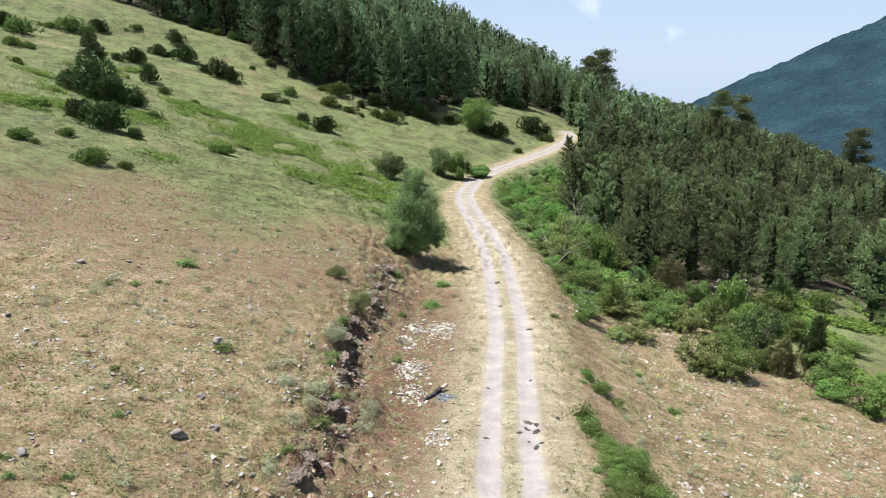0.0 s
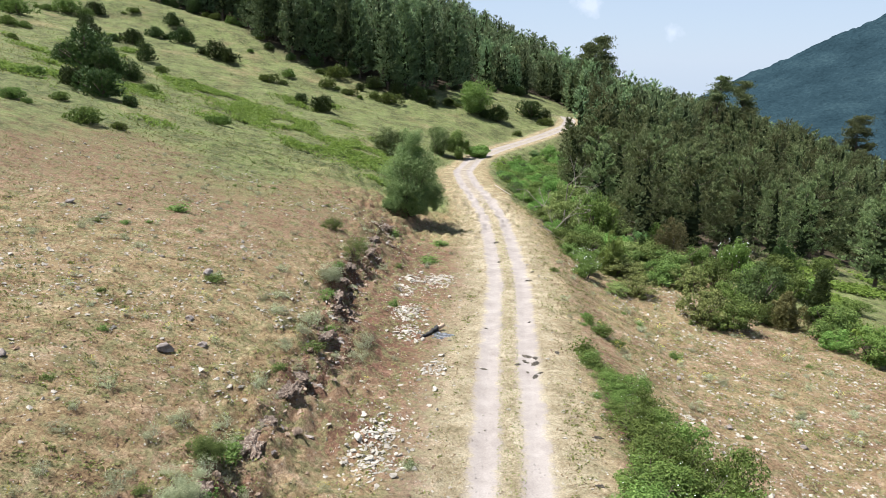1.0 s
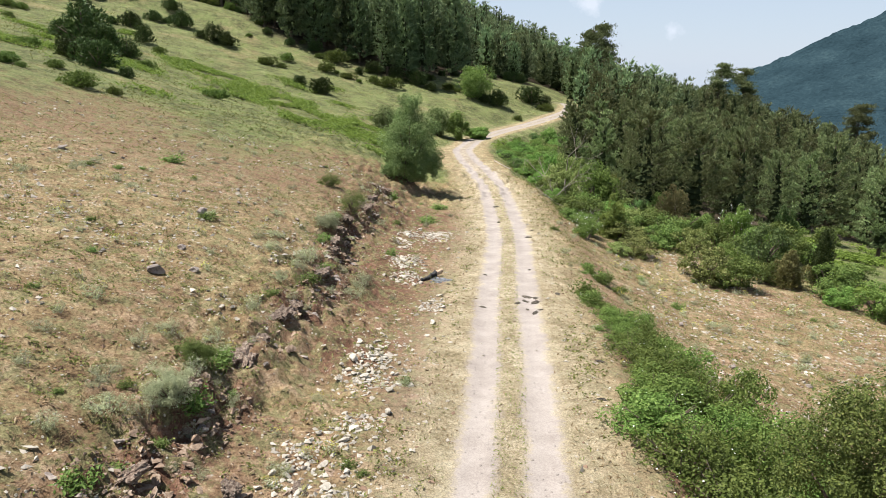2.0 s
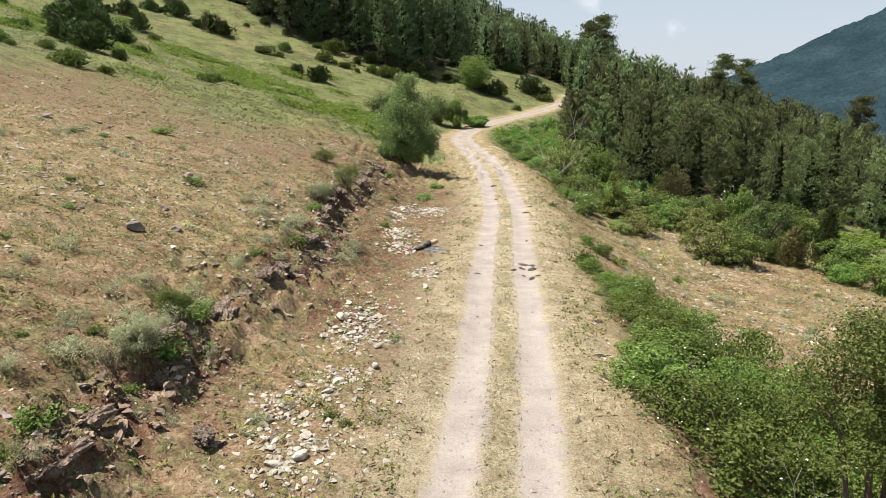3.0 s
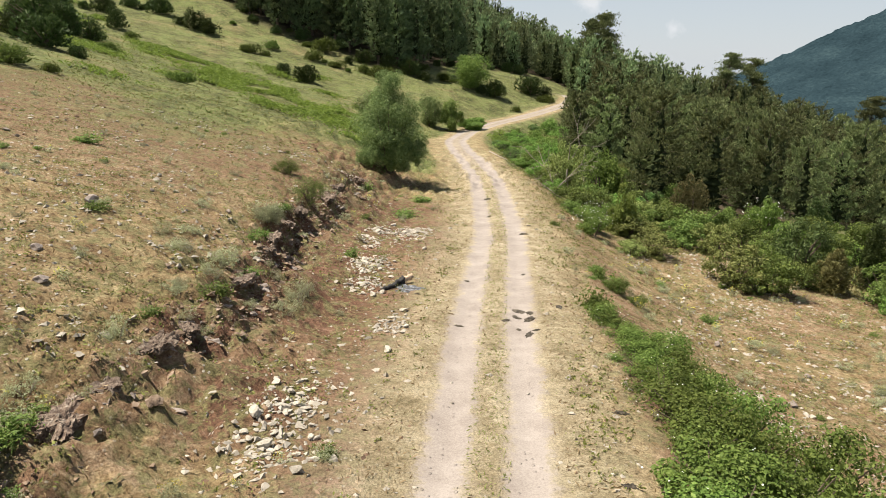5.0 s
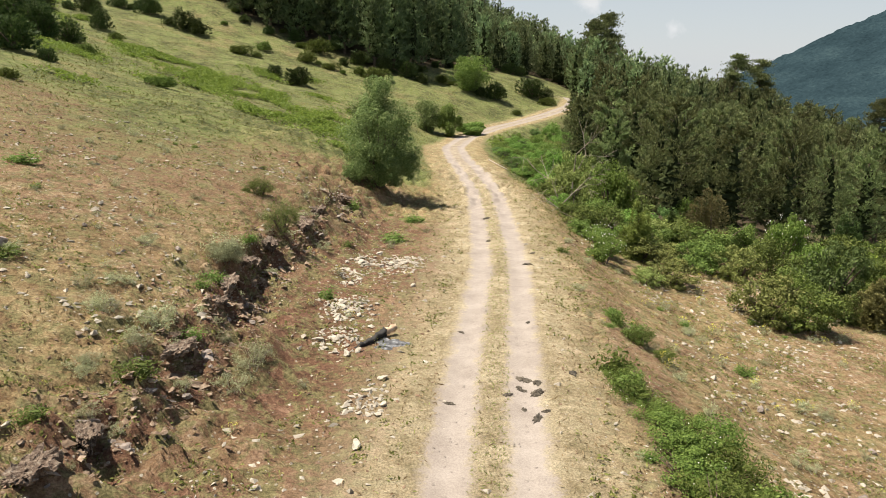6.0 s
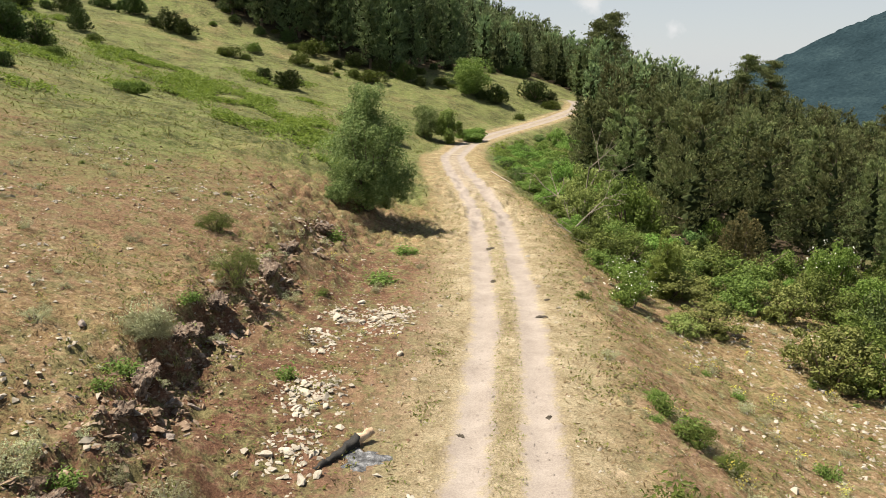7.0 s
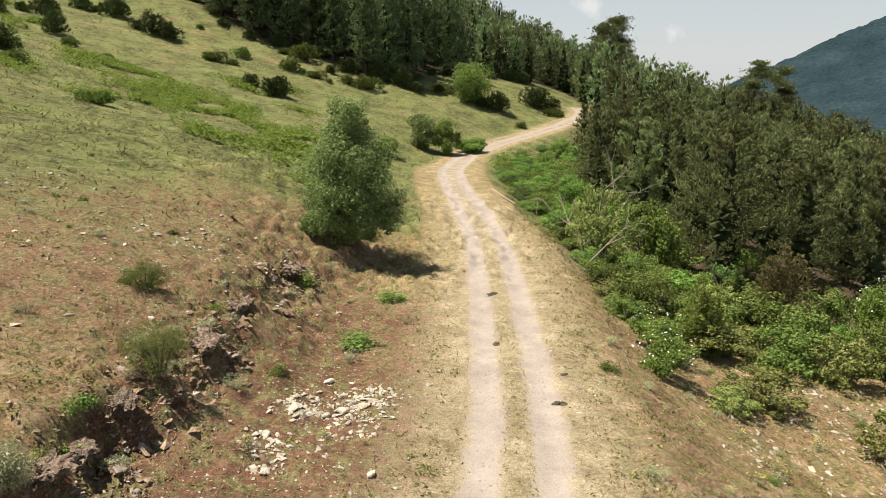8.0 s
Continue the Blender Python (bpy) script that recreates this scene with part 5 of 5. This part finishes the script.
for bx, by, w in LEDGES:
    bx = 0.5 * bx + 0.5 * float(bank_x(by)) - 0.1 if abs(bx - float(bank_x(by))) < 1 else bx
    top = float(ground(bx - 0.55, by))
    w *= 0.6
    c = copy_thing(random.choice(ledges), pose(bx, by, top - 0.34 * w, random.uniform(-8, 8), random.uniform(-2, 10), random.uniform(-35, 35)))
    c.scale = (w * random.uniform(0.9, 1.2), w * random.uniform(0.8, 1.2), w * random.uniform(0.9, 1.25))
    for k in range(5):
        settle(random.choice(bank_rocks), bx + random.gauss(0.35, 0.4), by + random.gauss(0, 0.6), random.uniform(0.12, 0.5), 0.4, 35)
for o in ledges:
    bpy.data.objects.remove(o)
for o in pale + grey + bank_rocks:
    bpy.data.objects.remove(o)


# loose stones too many to count
def stone_field(rng, x, y, size):
    oct_v = np.array([(1, 0, 0), (-1, 0, 0), (0, 1, 0), (0, -1, 0), (0, 0, 1), (0, 0, -1)], float)
    tri = np.array([(0, 2, 4), (2, 1, 4), (1, 3, 4), (3, 0, 4), (2, 0, 5), (1, 2, 5), (3, 1, 5), (0, 3, 5)])
    n = len(x)
    v = (oct_v[None] * rng.uniform(0.6, 1.3, (n, 6, 1)) + rng.normal(size=(n, 6, 3)) * 0.28) * np.stack([size, size * rng.uniform(0.55, 1, n), size * rng.uniform(0.35, 0.65, n)], 1)[:, None]
    a = rng.uniform(0, 2 * np.pi, n)
    c, s = np.cos(a)[:, None], np.sin(a)[:, None]
    v = np.stack([v[..., 0] * c - v[..., 1] * s, v[..., 0] * s + v[..., 1] * c, v[..., 2]], -1)
    v += np.stack([x, y, ground(x, y) + size * 0.08], 1)[:, None]
    f = tri[None] + (np.arange(n) * 6)[:, None, None]
    return v.reshape(-1, 3), f.reshape(-1, 3)


def sprinkle(rng, count, x0, x1, y0, y1, chance):
    """Places over the land, thicker towards the road's near end, kept by chance."""
    x = rng.uniform(x0, x1, count)
    y = y0 + (y1 - y0) * rng.uniform(0, 1, count) ** 1.35
    keep = rng.uniform(0, 1, count) < chance(x, y)
    return x[keep], y[keep]


def stone_chance(x, y):
    d = lateral(x, y)
    hollow = np.exp(-(((x + 1.7) / 1.6) ** 2)) * (y < 56) * (0.25 + vnoise(x, y, 2.5, 40))
    slope = smooth01(6, 9, d) * smooth01(28, 20, d) * (y < 56) * 1.5 * vnoise(x, y, 3.0, 41) ** 1.5
    uphill = smooth01(8, 10, -d) * (y < 62) * 1.2 * vnoise(x, y, 4.0, 42) ** 1.8
    shoulder = (np.abs(d) > 1.5) * (np.abs(d) < 4) * 0.16
    return np.maximum.reduce([hollow, slope, uphill, shoulder]) * (np.abs(d) > 1.35) + (np.abs(d) <= 1.35) * 0.03


rng = np.random.default_rng(61)
x, y = sprinkle(rng, 34000, -30, 34, 9, 70, stone_chance)
size = np.exp(rng.normal(-3.0, 0.55, len(x))) * np.where(lateral(x, y) > 5, 1.35, np.where(lateral(x, y) < -8, 1.35, 1.0))
for hx, hy, r, count in HEAPS:
    x, y = np.append(x, hx + rng.normal(size=count * 7) * r * 0.75), np.append(y, hy + rng.normal(size=count * 7) * r * 1.1)
    size = np.append(size, rng.uniform(0.04, 0.13, count * 7))
v, f = stone_field(rng, x, y, np.minimum(size, 0.15))
me = array_mesh("loose_stones", v, f)
me.materials.append(rough_material("loose_stone", [(0.3, (0.20, 0.175, 0.14)), (0.5, (0.38, 0.34, 0.28)), (0.72, (0.52, 0.48, 0.41))], 0.9, 0.3))
tagged(new("loose_stones", me), "loose pale stones strewn over the dry ground", "stones", kind="stuff")

# ---- herbs and weeds ----
random.seed(71)
SAGE = [(-8.8, 37.5, 0.9), (-8.2, 33.5, 0.7), (-7.8, 31.7, 1.0), (-6.3, 31.9, 1.3), (-6.3, 30.8, 0.8), (-3.7, 32.7, 1.2), (-3.9, 30.6, 1.1), (-7.9, 33.8, 0.6), (-6.4, 38.6, 1.5), (-6.9, 46.5, 0.9), (-8.7, 32.7, 0.7), (8.1, 43.1, 0.7),
        (-11.0, 21.3, 0.8), (-8.4, 20.4, 0.8), (-8.8, 17.0, 0.9), (-8.0, 15.5, 1.0), (-6.9, 19.9, 1.1), (-6.8, 18.0, 0.9), (-7.3, 15.9, 0.9), (-6.2, 39.0, 1.0), (-6.2, 32.1, 0.9), (-6.9, 24.8, 0.8), (-3.7, 31.9, 1.2), (-7.5, 31.7, 0.7)]
GREENS = [(-1.0, 52.6, 1.6, 0.5), (-0.1, 58.7, 1.5, 0.5), (-4.0, 58.0, 1.2, 0.7), (-2.8, 40.2, 0.7, 0.5), (-11.2, 33.2, 0.9, 0.4), (-17.0, 44.5, 1.6, 0.5), (7.4, 33.6, 1.2, 0.9), (7.5, 32.0, 1.0, 0.7), (9.4, 38.4, 1.1, 0.7), (9.0, 39.6, 0.8, 0.6), (-1.0, 21.6, 0.5, 0.3), (14.4, 39.5, 0.8, 0.5), (-6.6, 17.0, 1.1, 0.8), (-3.0, 48.0, 0.6, 0.3), (8.6, 50.4, 0.7, 0.4)]
YELLOW = [(11.9, 45.3, 0.7), (13.2, 46.4, 0.9), (10.6, 44.1, 0.4), (-3.4, 53.4, 0.6), (-2.9, 43.5, 0.6), (13.3, 47.0, 0.8), (13.5, 44.6, 0.7), (9.5, 39.7, 0.7), (13.4, 39.7, 0.8), (14.4, 38.7, 0.6), (11.4, 39.6, 0.6), (13.4, 41.3, 0.7), (8.2, 38.8, 0.4), (-6.5, 29.7, 0.3), (-5.0, 53.9, 0.7), (-4.0, 14.9, 0.5), (-3.6, 19.4, 0.6), (-4.4, 17.3, 0.4), (-3.3, 28.5, 0.5), (-12.0, 22.5, 0.6)]


def herb_kind(name, seed, mat, label, group, r, h, stalks, size, bloom=None, category="herb"):
    root = thing(name, label, category, group)
    me, top, rng = herb_meshes(seed, r, h, stalks, 3, size)
    part("foliage", me, mat, root)
    if bloom:
        pick = top[rng.uniform(size=len(top)) < 0.6]
        pick = np.concatenate([pick + rng.normal(size=pick.shape) * 0.05 for k in range(4)])
        part("blossom", array_mesh("blossom", *leaf_arrays(rng, pick + [0, 0, size * 0.8], np.full(len(pick), size * 0.24), 1.0, 1.2)), bloom, root, "small yellow blossoms")
    return root


sage = []
for k in range(3):
    t = thing("sage_herb", "grey-green woolly herb tuft on dry ground", "herb", "grey-green herbs")
    stems, leaves = bush_meshes(150 + k, 0.5, 0.24 + 0.05 * k, 1200, 0.022, 34, 4, 0.6, 0.7, 2.6, 0.14, 0.30)
    part("stem", stems, M_TWIG, t)
    part("foliage", leaves, M_SAGE, t)
    sage.append(t)
weeds = [herb_kind("green_weed", 155 + k, M_WEED, "fresh green weed clump on bare ground", "green weeds", 0.5, 0.6, 40, 0.24) for k in range(2)]
flow = [herb_kind("yellow_flower", 158 + k, M_SAGE, "small yellow-flowered herb in the dry turf", "yellow flowers", 0.4, 0.6, 16, 0.15, M_YELLOW, "flower") for k in range(2)]
for bx, by, w in SAGE:
    place(random.choice(sage), bx, by, w * 1.35, sink=0.03)
for bx, by, w, h in GREENS:
    place(random.choice(weeds), bx, by, (w, w, h * 1.5), sink=0.03)
for bx, by, w in YELLOW:
    place(random.choice(flow), bx, by, w, sink=0.03)
rng = np.random.default_rng(72)
x, y = sprinkle(rng, 900, -26, 30, 10, 66, lambda x, y: (np.abs(lateral(x, y)) > 3.5) * (vnoise(x, y, 6, 50) > 0.35) * 0.42 + (np.abs(x - bank_x(y) + 0.5) < 1.2) * 0.5)
for k in range(min(len(x), 230)):
    place(random.choice(sage), x[k], y[k], random.uniform(0.35, 1.0), sink=0.02)
x, y = sprinkle(rng, 700, -26, 26, 10, 62, lambda x, y: (np.abs(lateral(x, y)) > 4) * (vnoise(x, y, 7, 51) > 0.45) * 0.5)
for k in range(min(len(x), 200)):
    place(random.choice(flow), x[k], y[k], random.uniform(0.22, 0.6), sink=0.02)
# taller herbs and tufts on the slope below the road
for k in range(60):
    bx, by = random.uniform(8.5, 24), random.uniform(30, 56)
    if float(lateral(bx, by)) > 5.2 and by - 0.55 * bx < 46:
        if k % 3:
            place(random.choice(flow), bx, by, random.uniform(0.45, 0.9), sink=0.02)
        else:
            w = random.uniform(0.5, 1.0)
            place(random.choice(sage), bx, by, w, sink=0.02)
x, y = sprinkle(rng, 240, -26, 26, 10, 70, lambda x, y: (np.abs(lateral(x, y)) > 3) * (vnoise(x, y, 5, 52) > 0.5) * 0.5)
for k in range(min(len(x), 70)):
    s = random.uniform(0.25, 0.6)
    place(random.choice(weeds), x[k], y[k], (s, s, s * 0.7), sink=0.02)
# herbs hanging over the bank's edge
for k in range(46):
    by = 11 + k * 1.05 + random.uniform(-0.4, 0.4)
    w = random.uniform(0.4, 1.0)
    place(random.choice(sage + weeds[:1]) if by < 52 else sage[0], float(bank_x(by)) - random.uniform(0.1, 0.9), by, (w, w, w * 0.8), sink=0.04)
for t in sage + weeds + flow:
    remove_thing(t)
# leafy bushes on the bank
for bx, by, w, h, seed, mat in ((-5.6, 45.0, 2.1, 1.7, 181, M_BROOM), (-6.3, 38.6, 1.6, 0.9, 182, M_SAGE), (-7.9, 50.0, 2.1, 1.2, 183, M_BROOM), (-6.8, 16.4, 1.5, 0.9, 184, M_SAGE), (-7.0, 18.8, 1.4, 0.9, 185, M_BROOM)):
    t = tree_kind("broom_bush", bush_meshes(seed, w / 2, h * 0.55, 9000, 0.03, 60, 14, 0.3, 0.8, 3.2, 0.12, 0.3), mat, "feathery green bush growing on the cut bank" if mat is M_BROOM else "feathery grey-green bush growing on the cut bank", "bushes on the bank", parts=("stem", "foliage"))
    t.matrix_basis = pose(bx, by, float(ground(bx, by)) - 0.1, 0, 0, seed)


# ---- grass and bracken, too many blades to count ----
def straw_chance(x, y):
    d = np.abs(lateral(x, y))
    c = (1 - soil_amount(x, y) * 0.7) * (0.3 + vnoise(x, y, 1.4, 53)) * (1 - 0.7 * turf_amount(x, y))
    return c * ((d > 1.55) * smooth01(1.4, 3.0, d) + 0.25 * (d < 0.42) + 0.3 * (d > 1.5))


def flake_object(name, rng, x, y, size, high, mat, label, category, flat=0.7, long=3.0):
    """Small blades and leaves lying and standing close over the ground."""
    at = np.stack([x, y, ground(x, y) + high], 1)
    me = array_mesh(name, *leaf_arrays(rng, at, size, flat, long))
    me.materials.append(mat)
    return tagged(new(name, me), label, category, kind="stuff")


rng = np.random.default_rng(81)
x, y = sprinkle(rng, 150000, -32, 36, 8, 82, straw_chance)
flake_object("dry_grass", rng, x, y, rng.uniform(0.035, 0.115, len(x)), rng.uniform(0.0, 0.07, len(x)), M_DRYLEAF, "thin straw-coloured grass on the dry slopes", "dry grass", 0.6, 5.0)
# low herbs grow in patches, each a small knot of leaves
hx, hy = sprinkle(rng, 34000, -32, 36, 8, 80, lambda x, y: (straw_chance(x, y) * smooth01(0.4, 0.7, vnoise(x, y, 2.4, 54)) + 0.5 * np.exp(-(((x - bank_x(y) + 0.7) / 0.9) ** 2)) * (y < 62) + 0.12) * (np.abs(lateral(x, y)) > 2.0))
n = len(hx)
r = np.repeat(rng.uniform(0.05, 0.2, n), 8)
x, y = np.repeat(hx, 8) + rng.normal(size=n * 8) * r, np.repeat(hy, 8) + rng.normal(size=n * 8) * r
flake_object("low_herbs", rng, x, y, rng.uniform(0.03, 0.07, n * 8), rng.uniform(0.01, 0.9, n * 8) * r, M_CARPET, "low olive-green herbs creeping over the dry ground", "herbs", 0.9, 2.0)
x, y = sprinkle(rng, 60000, -6, 12, 8, 82, lambda x, y: (np.abs(lateral(x, y)) < 0.5) * 0.9 + 0.1 * smooth01(1.5, 1.9, np.abs(lateral(x, y))) * smooth01(3.6, 2.2, np.abs(lateral(x, y))))
flake_object("crown_grass", rng, x, y, rng.uniform(0.03, 0.075, len(x)), rng.uniform(0.0, 0.06, len(x)), M_GRASS, "short worn grass along the road's crown and shoulders", "grass", 0.7, 4.0)
# clods of earth, thickest on trodden and broken ground
x, y = sprinkle(rng, 36000, -30, 30, 9, 66, lambda x, y: (0.12 + 0.7 * soil_amount(x, y)) * (np.abs(lateral(x, y)) > 1.7) * (0.3 + vnoise(x, y, 1.8, 57)))
v, f = stone_field(rng, x, y, np.exp(rng.normal(-3.2, 0.42, len(x))))
me = array_mesh("earth_clods", v, f)
me.materials.append(M_CLOD)
tagged(new("earth_clods", me), "brown clods of trodden earth", "earth clods", kind="stuff")
# rubble of the broken bank
y = rng.uniform(9, 62, 9000)
y = y[rng.uniform(size=9000) < 0.1 + 0.7 * smooth01(0.4, 0.62, vnoise(y * 0, y, 3.4, 5))]
x = bank_x(y) + rng.normal(size=len(y)) * 0.6 + 0.15
v, f = stone_field(rng, x, y, np.exp(rng.normal(-3.2, 0.55, len(x))))
me = array_mesh("bank_rubble", v, f)
me.materials.append(M_REDROCK)
tagged(new("bank_rubble", me), "reddish-brown rubble crumbling from the cut bank", "rubble", kind="stuff")
x, y = rng.uniform(-95, 30, 60000), rng.uniform(55, 200, 60000)
k = (turf_amount(x, y) * (0.25 + 1.2 * vnoise(x, y, 5, 56)) > rng.uniform(0.3, 0.9, len(x))) & ~woods_at(x, y) & (np.abs(lateral(x, y)) > 2.2)
x, y = x[k], y[k]
flake_object("pasture_grass", rng, x, y, rng.uniform(0.08, 0.22, len(x)), rng.uniform(0.0, 0.16, len(x)), M_GRASS, "green turf of the upper pasture", "grass", 0.5, 3.5)
FERNS = [(-12, 97, 6, 9), (-8, 88, 4, 6), (-30, 112, 6, 9), (-38, 120, 7, 8), (-22, 104, 5, 6), (-50, 84, 6, 5), (-44, 92, 5, 5), (37, 64, 5, 7), (42, 60, 5, 7), (46, 70, 5, 6), (-18, 88, 5, 5), (34, 56, 5, 6), (38, 54, 5, 6), (36, 61, 5, 6), (41, 67, 5, 5), (33, 51, 3, 4), (13, 108, 3, 10), (11, 118, 3, 8)]
FERNS += [(rng.uniform(-80, -6), rng.uniform(72, 150), rng.uniform(1.5, 4), rng.uniform(1.5, 4)) for k in range(34)]
px = np.concatenate([a + rng.normal(size=int(14 * r * q) + 20) * r * 0.55 for a, b, r, q in FERNS])
py = np.concatenate([b + rng.normal(size=int(14 * r * q) + 20) * q * 0.55 for a, b, r, q in FERNS])
k = (np.abs(lateral(px, py)) > 4) & ~woods_at(px, py) & (vnoise(px, py, 3.5, 63) > 0.47)
qx, qy = np.repeat(px[k], 8) + rng.normal(size=k.sum() * 8) * 0.3, np.repeat(py[k], 8) + rng.normal(size=k.sum() * 8) * 0.3
me = array_mesh("bracken", *leaf_arrays(rng, np.stack([qx, qy, ground(qx, qy) + rng.uniform(0.1, 0.55, len(qx))], 1), rng.uniform(0.12, 0.28, len(qx)), 1.2, 2.4))
me.materials.append(M_BRACKEN)
tagged(new("bracken", me), "bright green bracken patches on the slopes", "bracken", kind="stuff")
x, y = sprinkle(rng, 9000, 4, 14, 12, 100, lambda x, y: smooth01(3.2, 4.5, lateral(x, y)) * smooth01(9, 6, lateral(x, y)) * smooth01(50, 62, y) + 0.25 * smooth01(3.4, 4.2, lateral(x, y)) * smooth01(6.5, 5.0, lateral(x, y)))
flake_object("tall_verge_grass", rng, x, y, rng.uniform(0.06, 0.16, len(x)), rng.uniform(0.02, 0.38, len(x)), M_GRASS, "tall yellow-green grass on the road's lower verge", "grass", 0.35, 5.0)


# ---- burnt log, ash, dung ----
log = thing("burnt_log", "half-charred fallen log lying beside the road", "log")
rng = np.random.default_rng(91)


def log_piece(a, b, ra, rb, n, sides=10):
    v, f = [], []
    ang = np.arange(sides) * 2 * np.pi / sides
    for k in range(n + 1):
        t = k / n
        c = np.array(a) * (1 - t) + np.array(b) * t + rng.normal(size=3) * 0.02
        r = (ra * (1 - t) + rb * t) * rng.uniform(0.55, 1.35, sides)
        v.append(np.stack([c[0] - np.sin(0.85) * 0 + np.cos(ang) * r * 0.8, c[1] - np.cos(ang) * r * 0.5, c[2] + np.sin(ang) * r], 1))
    for k in range(n):
        i = np.arange(sides)
        j = (i + 1) % sides
        f.append(np.stack([k * sides + i, k * sides + j, (k + 1) * sides + j, (k + 1) * sides + i], 1))
    v, f = np.concatenate(v), np.concatenate(f)
    cap = [(0, 1, 2, 3), (0, 3, 4, 5), (0, 5, 6, 7), (0, 7, 8, 9)]
    f = np.concatenate([f, np.array(cap)[:, ::-1], np.array(cap) + n * sides])
    return array_mesh("log", v, f, True)


part("charred_half", log_piece((-0.75, -0.85, 0.07), (0.15, 0.45, 0.13), 0.07, 0.16, 16), M_CHAR, log, "charred black half")
part("bare_half", log_piece((0.14, 0.43, 0.13), (0.5, 0.82, 0.2), 0.15, 0.12, 7), M_LOGWOOD, log, "unburnt pale half")
part("snag", array_mesh("snag", *stick_arrays((0.4, 0.7, 0.2), (0.3, 0.76, 0.4), 0.045, 0.02, 6)), M_LOGWOOD, log, "broken branch stub")
log.matrix_basis = pose(-0.3, 36.0, float(ground(-0.3, 36.0)))
ang = np.linspace(0, 2 * np.pi, 40, endpoint=False)
rings = []
for q, lift in ((0.0, 0.03), (0.4, 0.035), (0.75, 0.02), (1.0, -0.02)):
    rad = q * (1 + 0.22 * np.sin(3 * ang + 1) + 0.16 * np.sin(7 * ang) + 0.12 * np.sin(13 * ang + 2))
    ax, ay = 0.1 + np.cos(ang) * rad * 0.62, 35.75 + np.sin(ang) * rad * 0.5
    rings.append(np.stack([ax, ay, ground(ax, ay) + lift + 0.012], 1))
i = np.arange(40)
j = (i + 1) % 40
f = np.concatenate([np.stack([k * 40 + i, k * 40 + j, (k + 1) * 40 + j, (k + 1) * 40 + i], 1) for k in range(3)])
me = array_mesh("ash_patch", np.concatenate(rings), f[:, ::-1], True)
me.materials.append(M_ASH)
tagged(new("ash_patch", me), "grey bed of wood ash beside the burnt log", "ash")

DUNG = [(2.6, 37.1, 0.3), (6.3, 47.5, 0.5), (4.6, 52.9, 0.4), (4.4, 32.7, 0.6), (4.8, 32.4, 0.45), (4.7, 31.6, 0.6), (4.3, 31.9, 0.3), (4.5, 30.0, 0.45), (3.8, 31.5, 0.35), (2.1, 31.0, 0.3), (6.0, 33.1, 0.45), (5.2, 38.2, 0.3), (6.8, 49.8, 0.4), (4.9, 59.7, 0.7), (6.1, 24.0, 0.35), (5.4, 20.4, 0.35), (4.2, 30.6, 0.25), (4.8, 30.4, 0.3), (4.2, 32.1, 0.3)]
random.seed(93)
pats = []
for k in range(3):
    r2 = np.random.default_rng(200 + k)
    n, rings = 36, 9
    ang = np.arange(n) * 2 * np.pi / n
    edge = 0.42 * (1 + 0.22 * np.sin(2 * ang + k) + 0.16 * np.sin(5 * ang + 2 * k) + r2.uniform(-0.38, 0.25, n))
    crust = []
    for q in range(rings):
        f = 1.0 - q / (rings - 1) * 0.98
        high = (-0.03 if q == 0 else 0.015 + 0.06 * (1 - f)) + (r2.uniform(-0.012, 0.05, n) if 0 < q < rings - 1 else 0.0)
        crust.append(np.stack([np.cos(ang) * edge * f, np.sin(ang) * edge * f * 0.8, np.full(n, 0.0) + high], 1))
    i = np.arange(n)
    j = (i + 1) % n
    f = np.concatenate([np.stack([q * n + i, q * n + j, (q + 1) * n + j, (q + 1) * n + i], 1) for q in range(rings - 1)])
    o = tagged(new("dung_pat", array_mesh("dung_pat", np.concatenate(crust), f)), "dark dried crumbling dung pat on the dirt road", "dung", "dung pats")
    o.data.materials.append(M_DUNG)
    pats.append(o)
for bx, by, w in DUNG:
    c = settle(random.choice(pats), bx, by, w, 0.0, 3)
    c.location.z += 0.01
for o in pats:
    bpy.data.objects.remove(o)
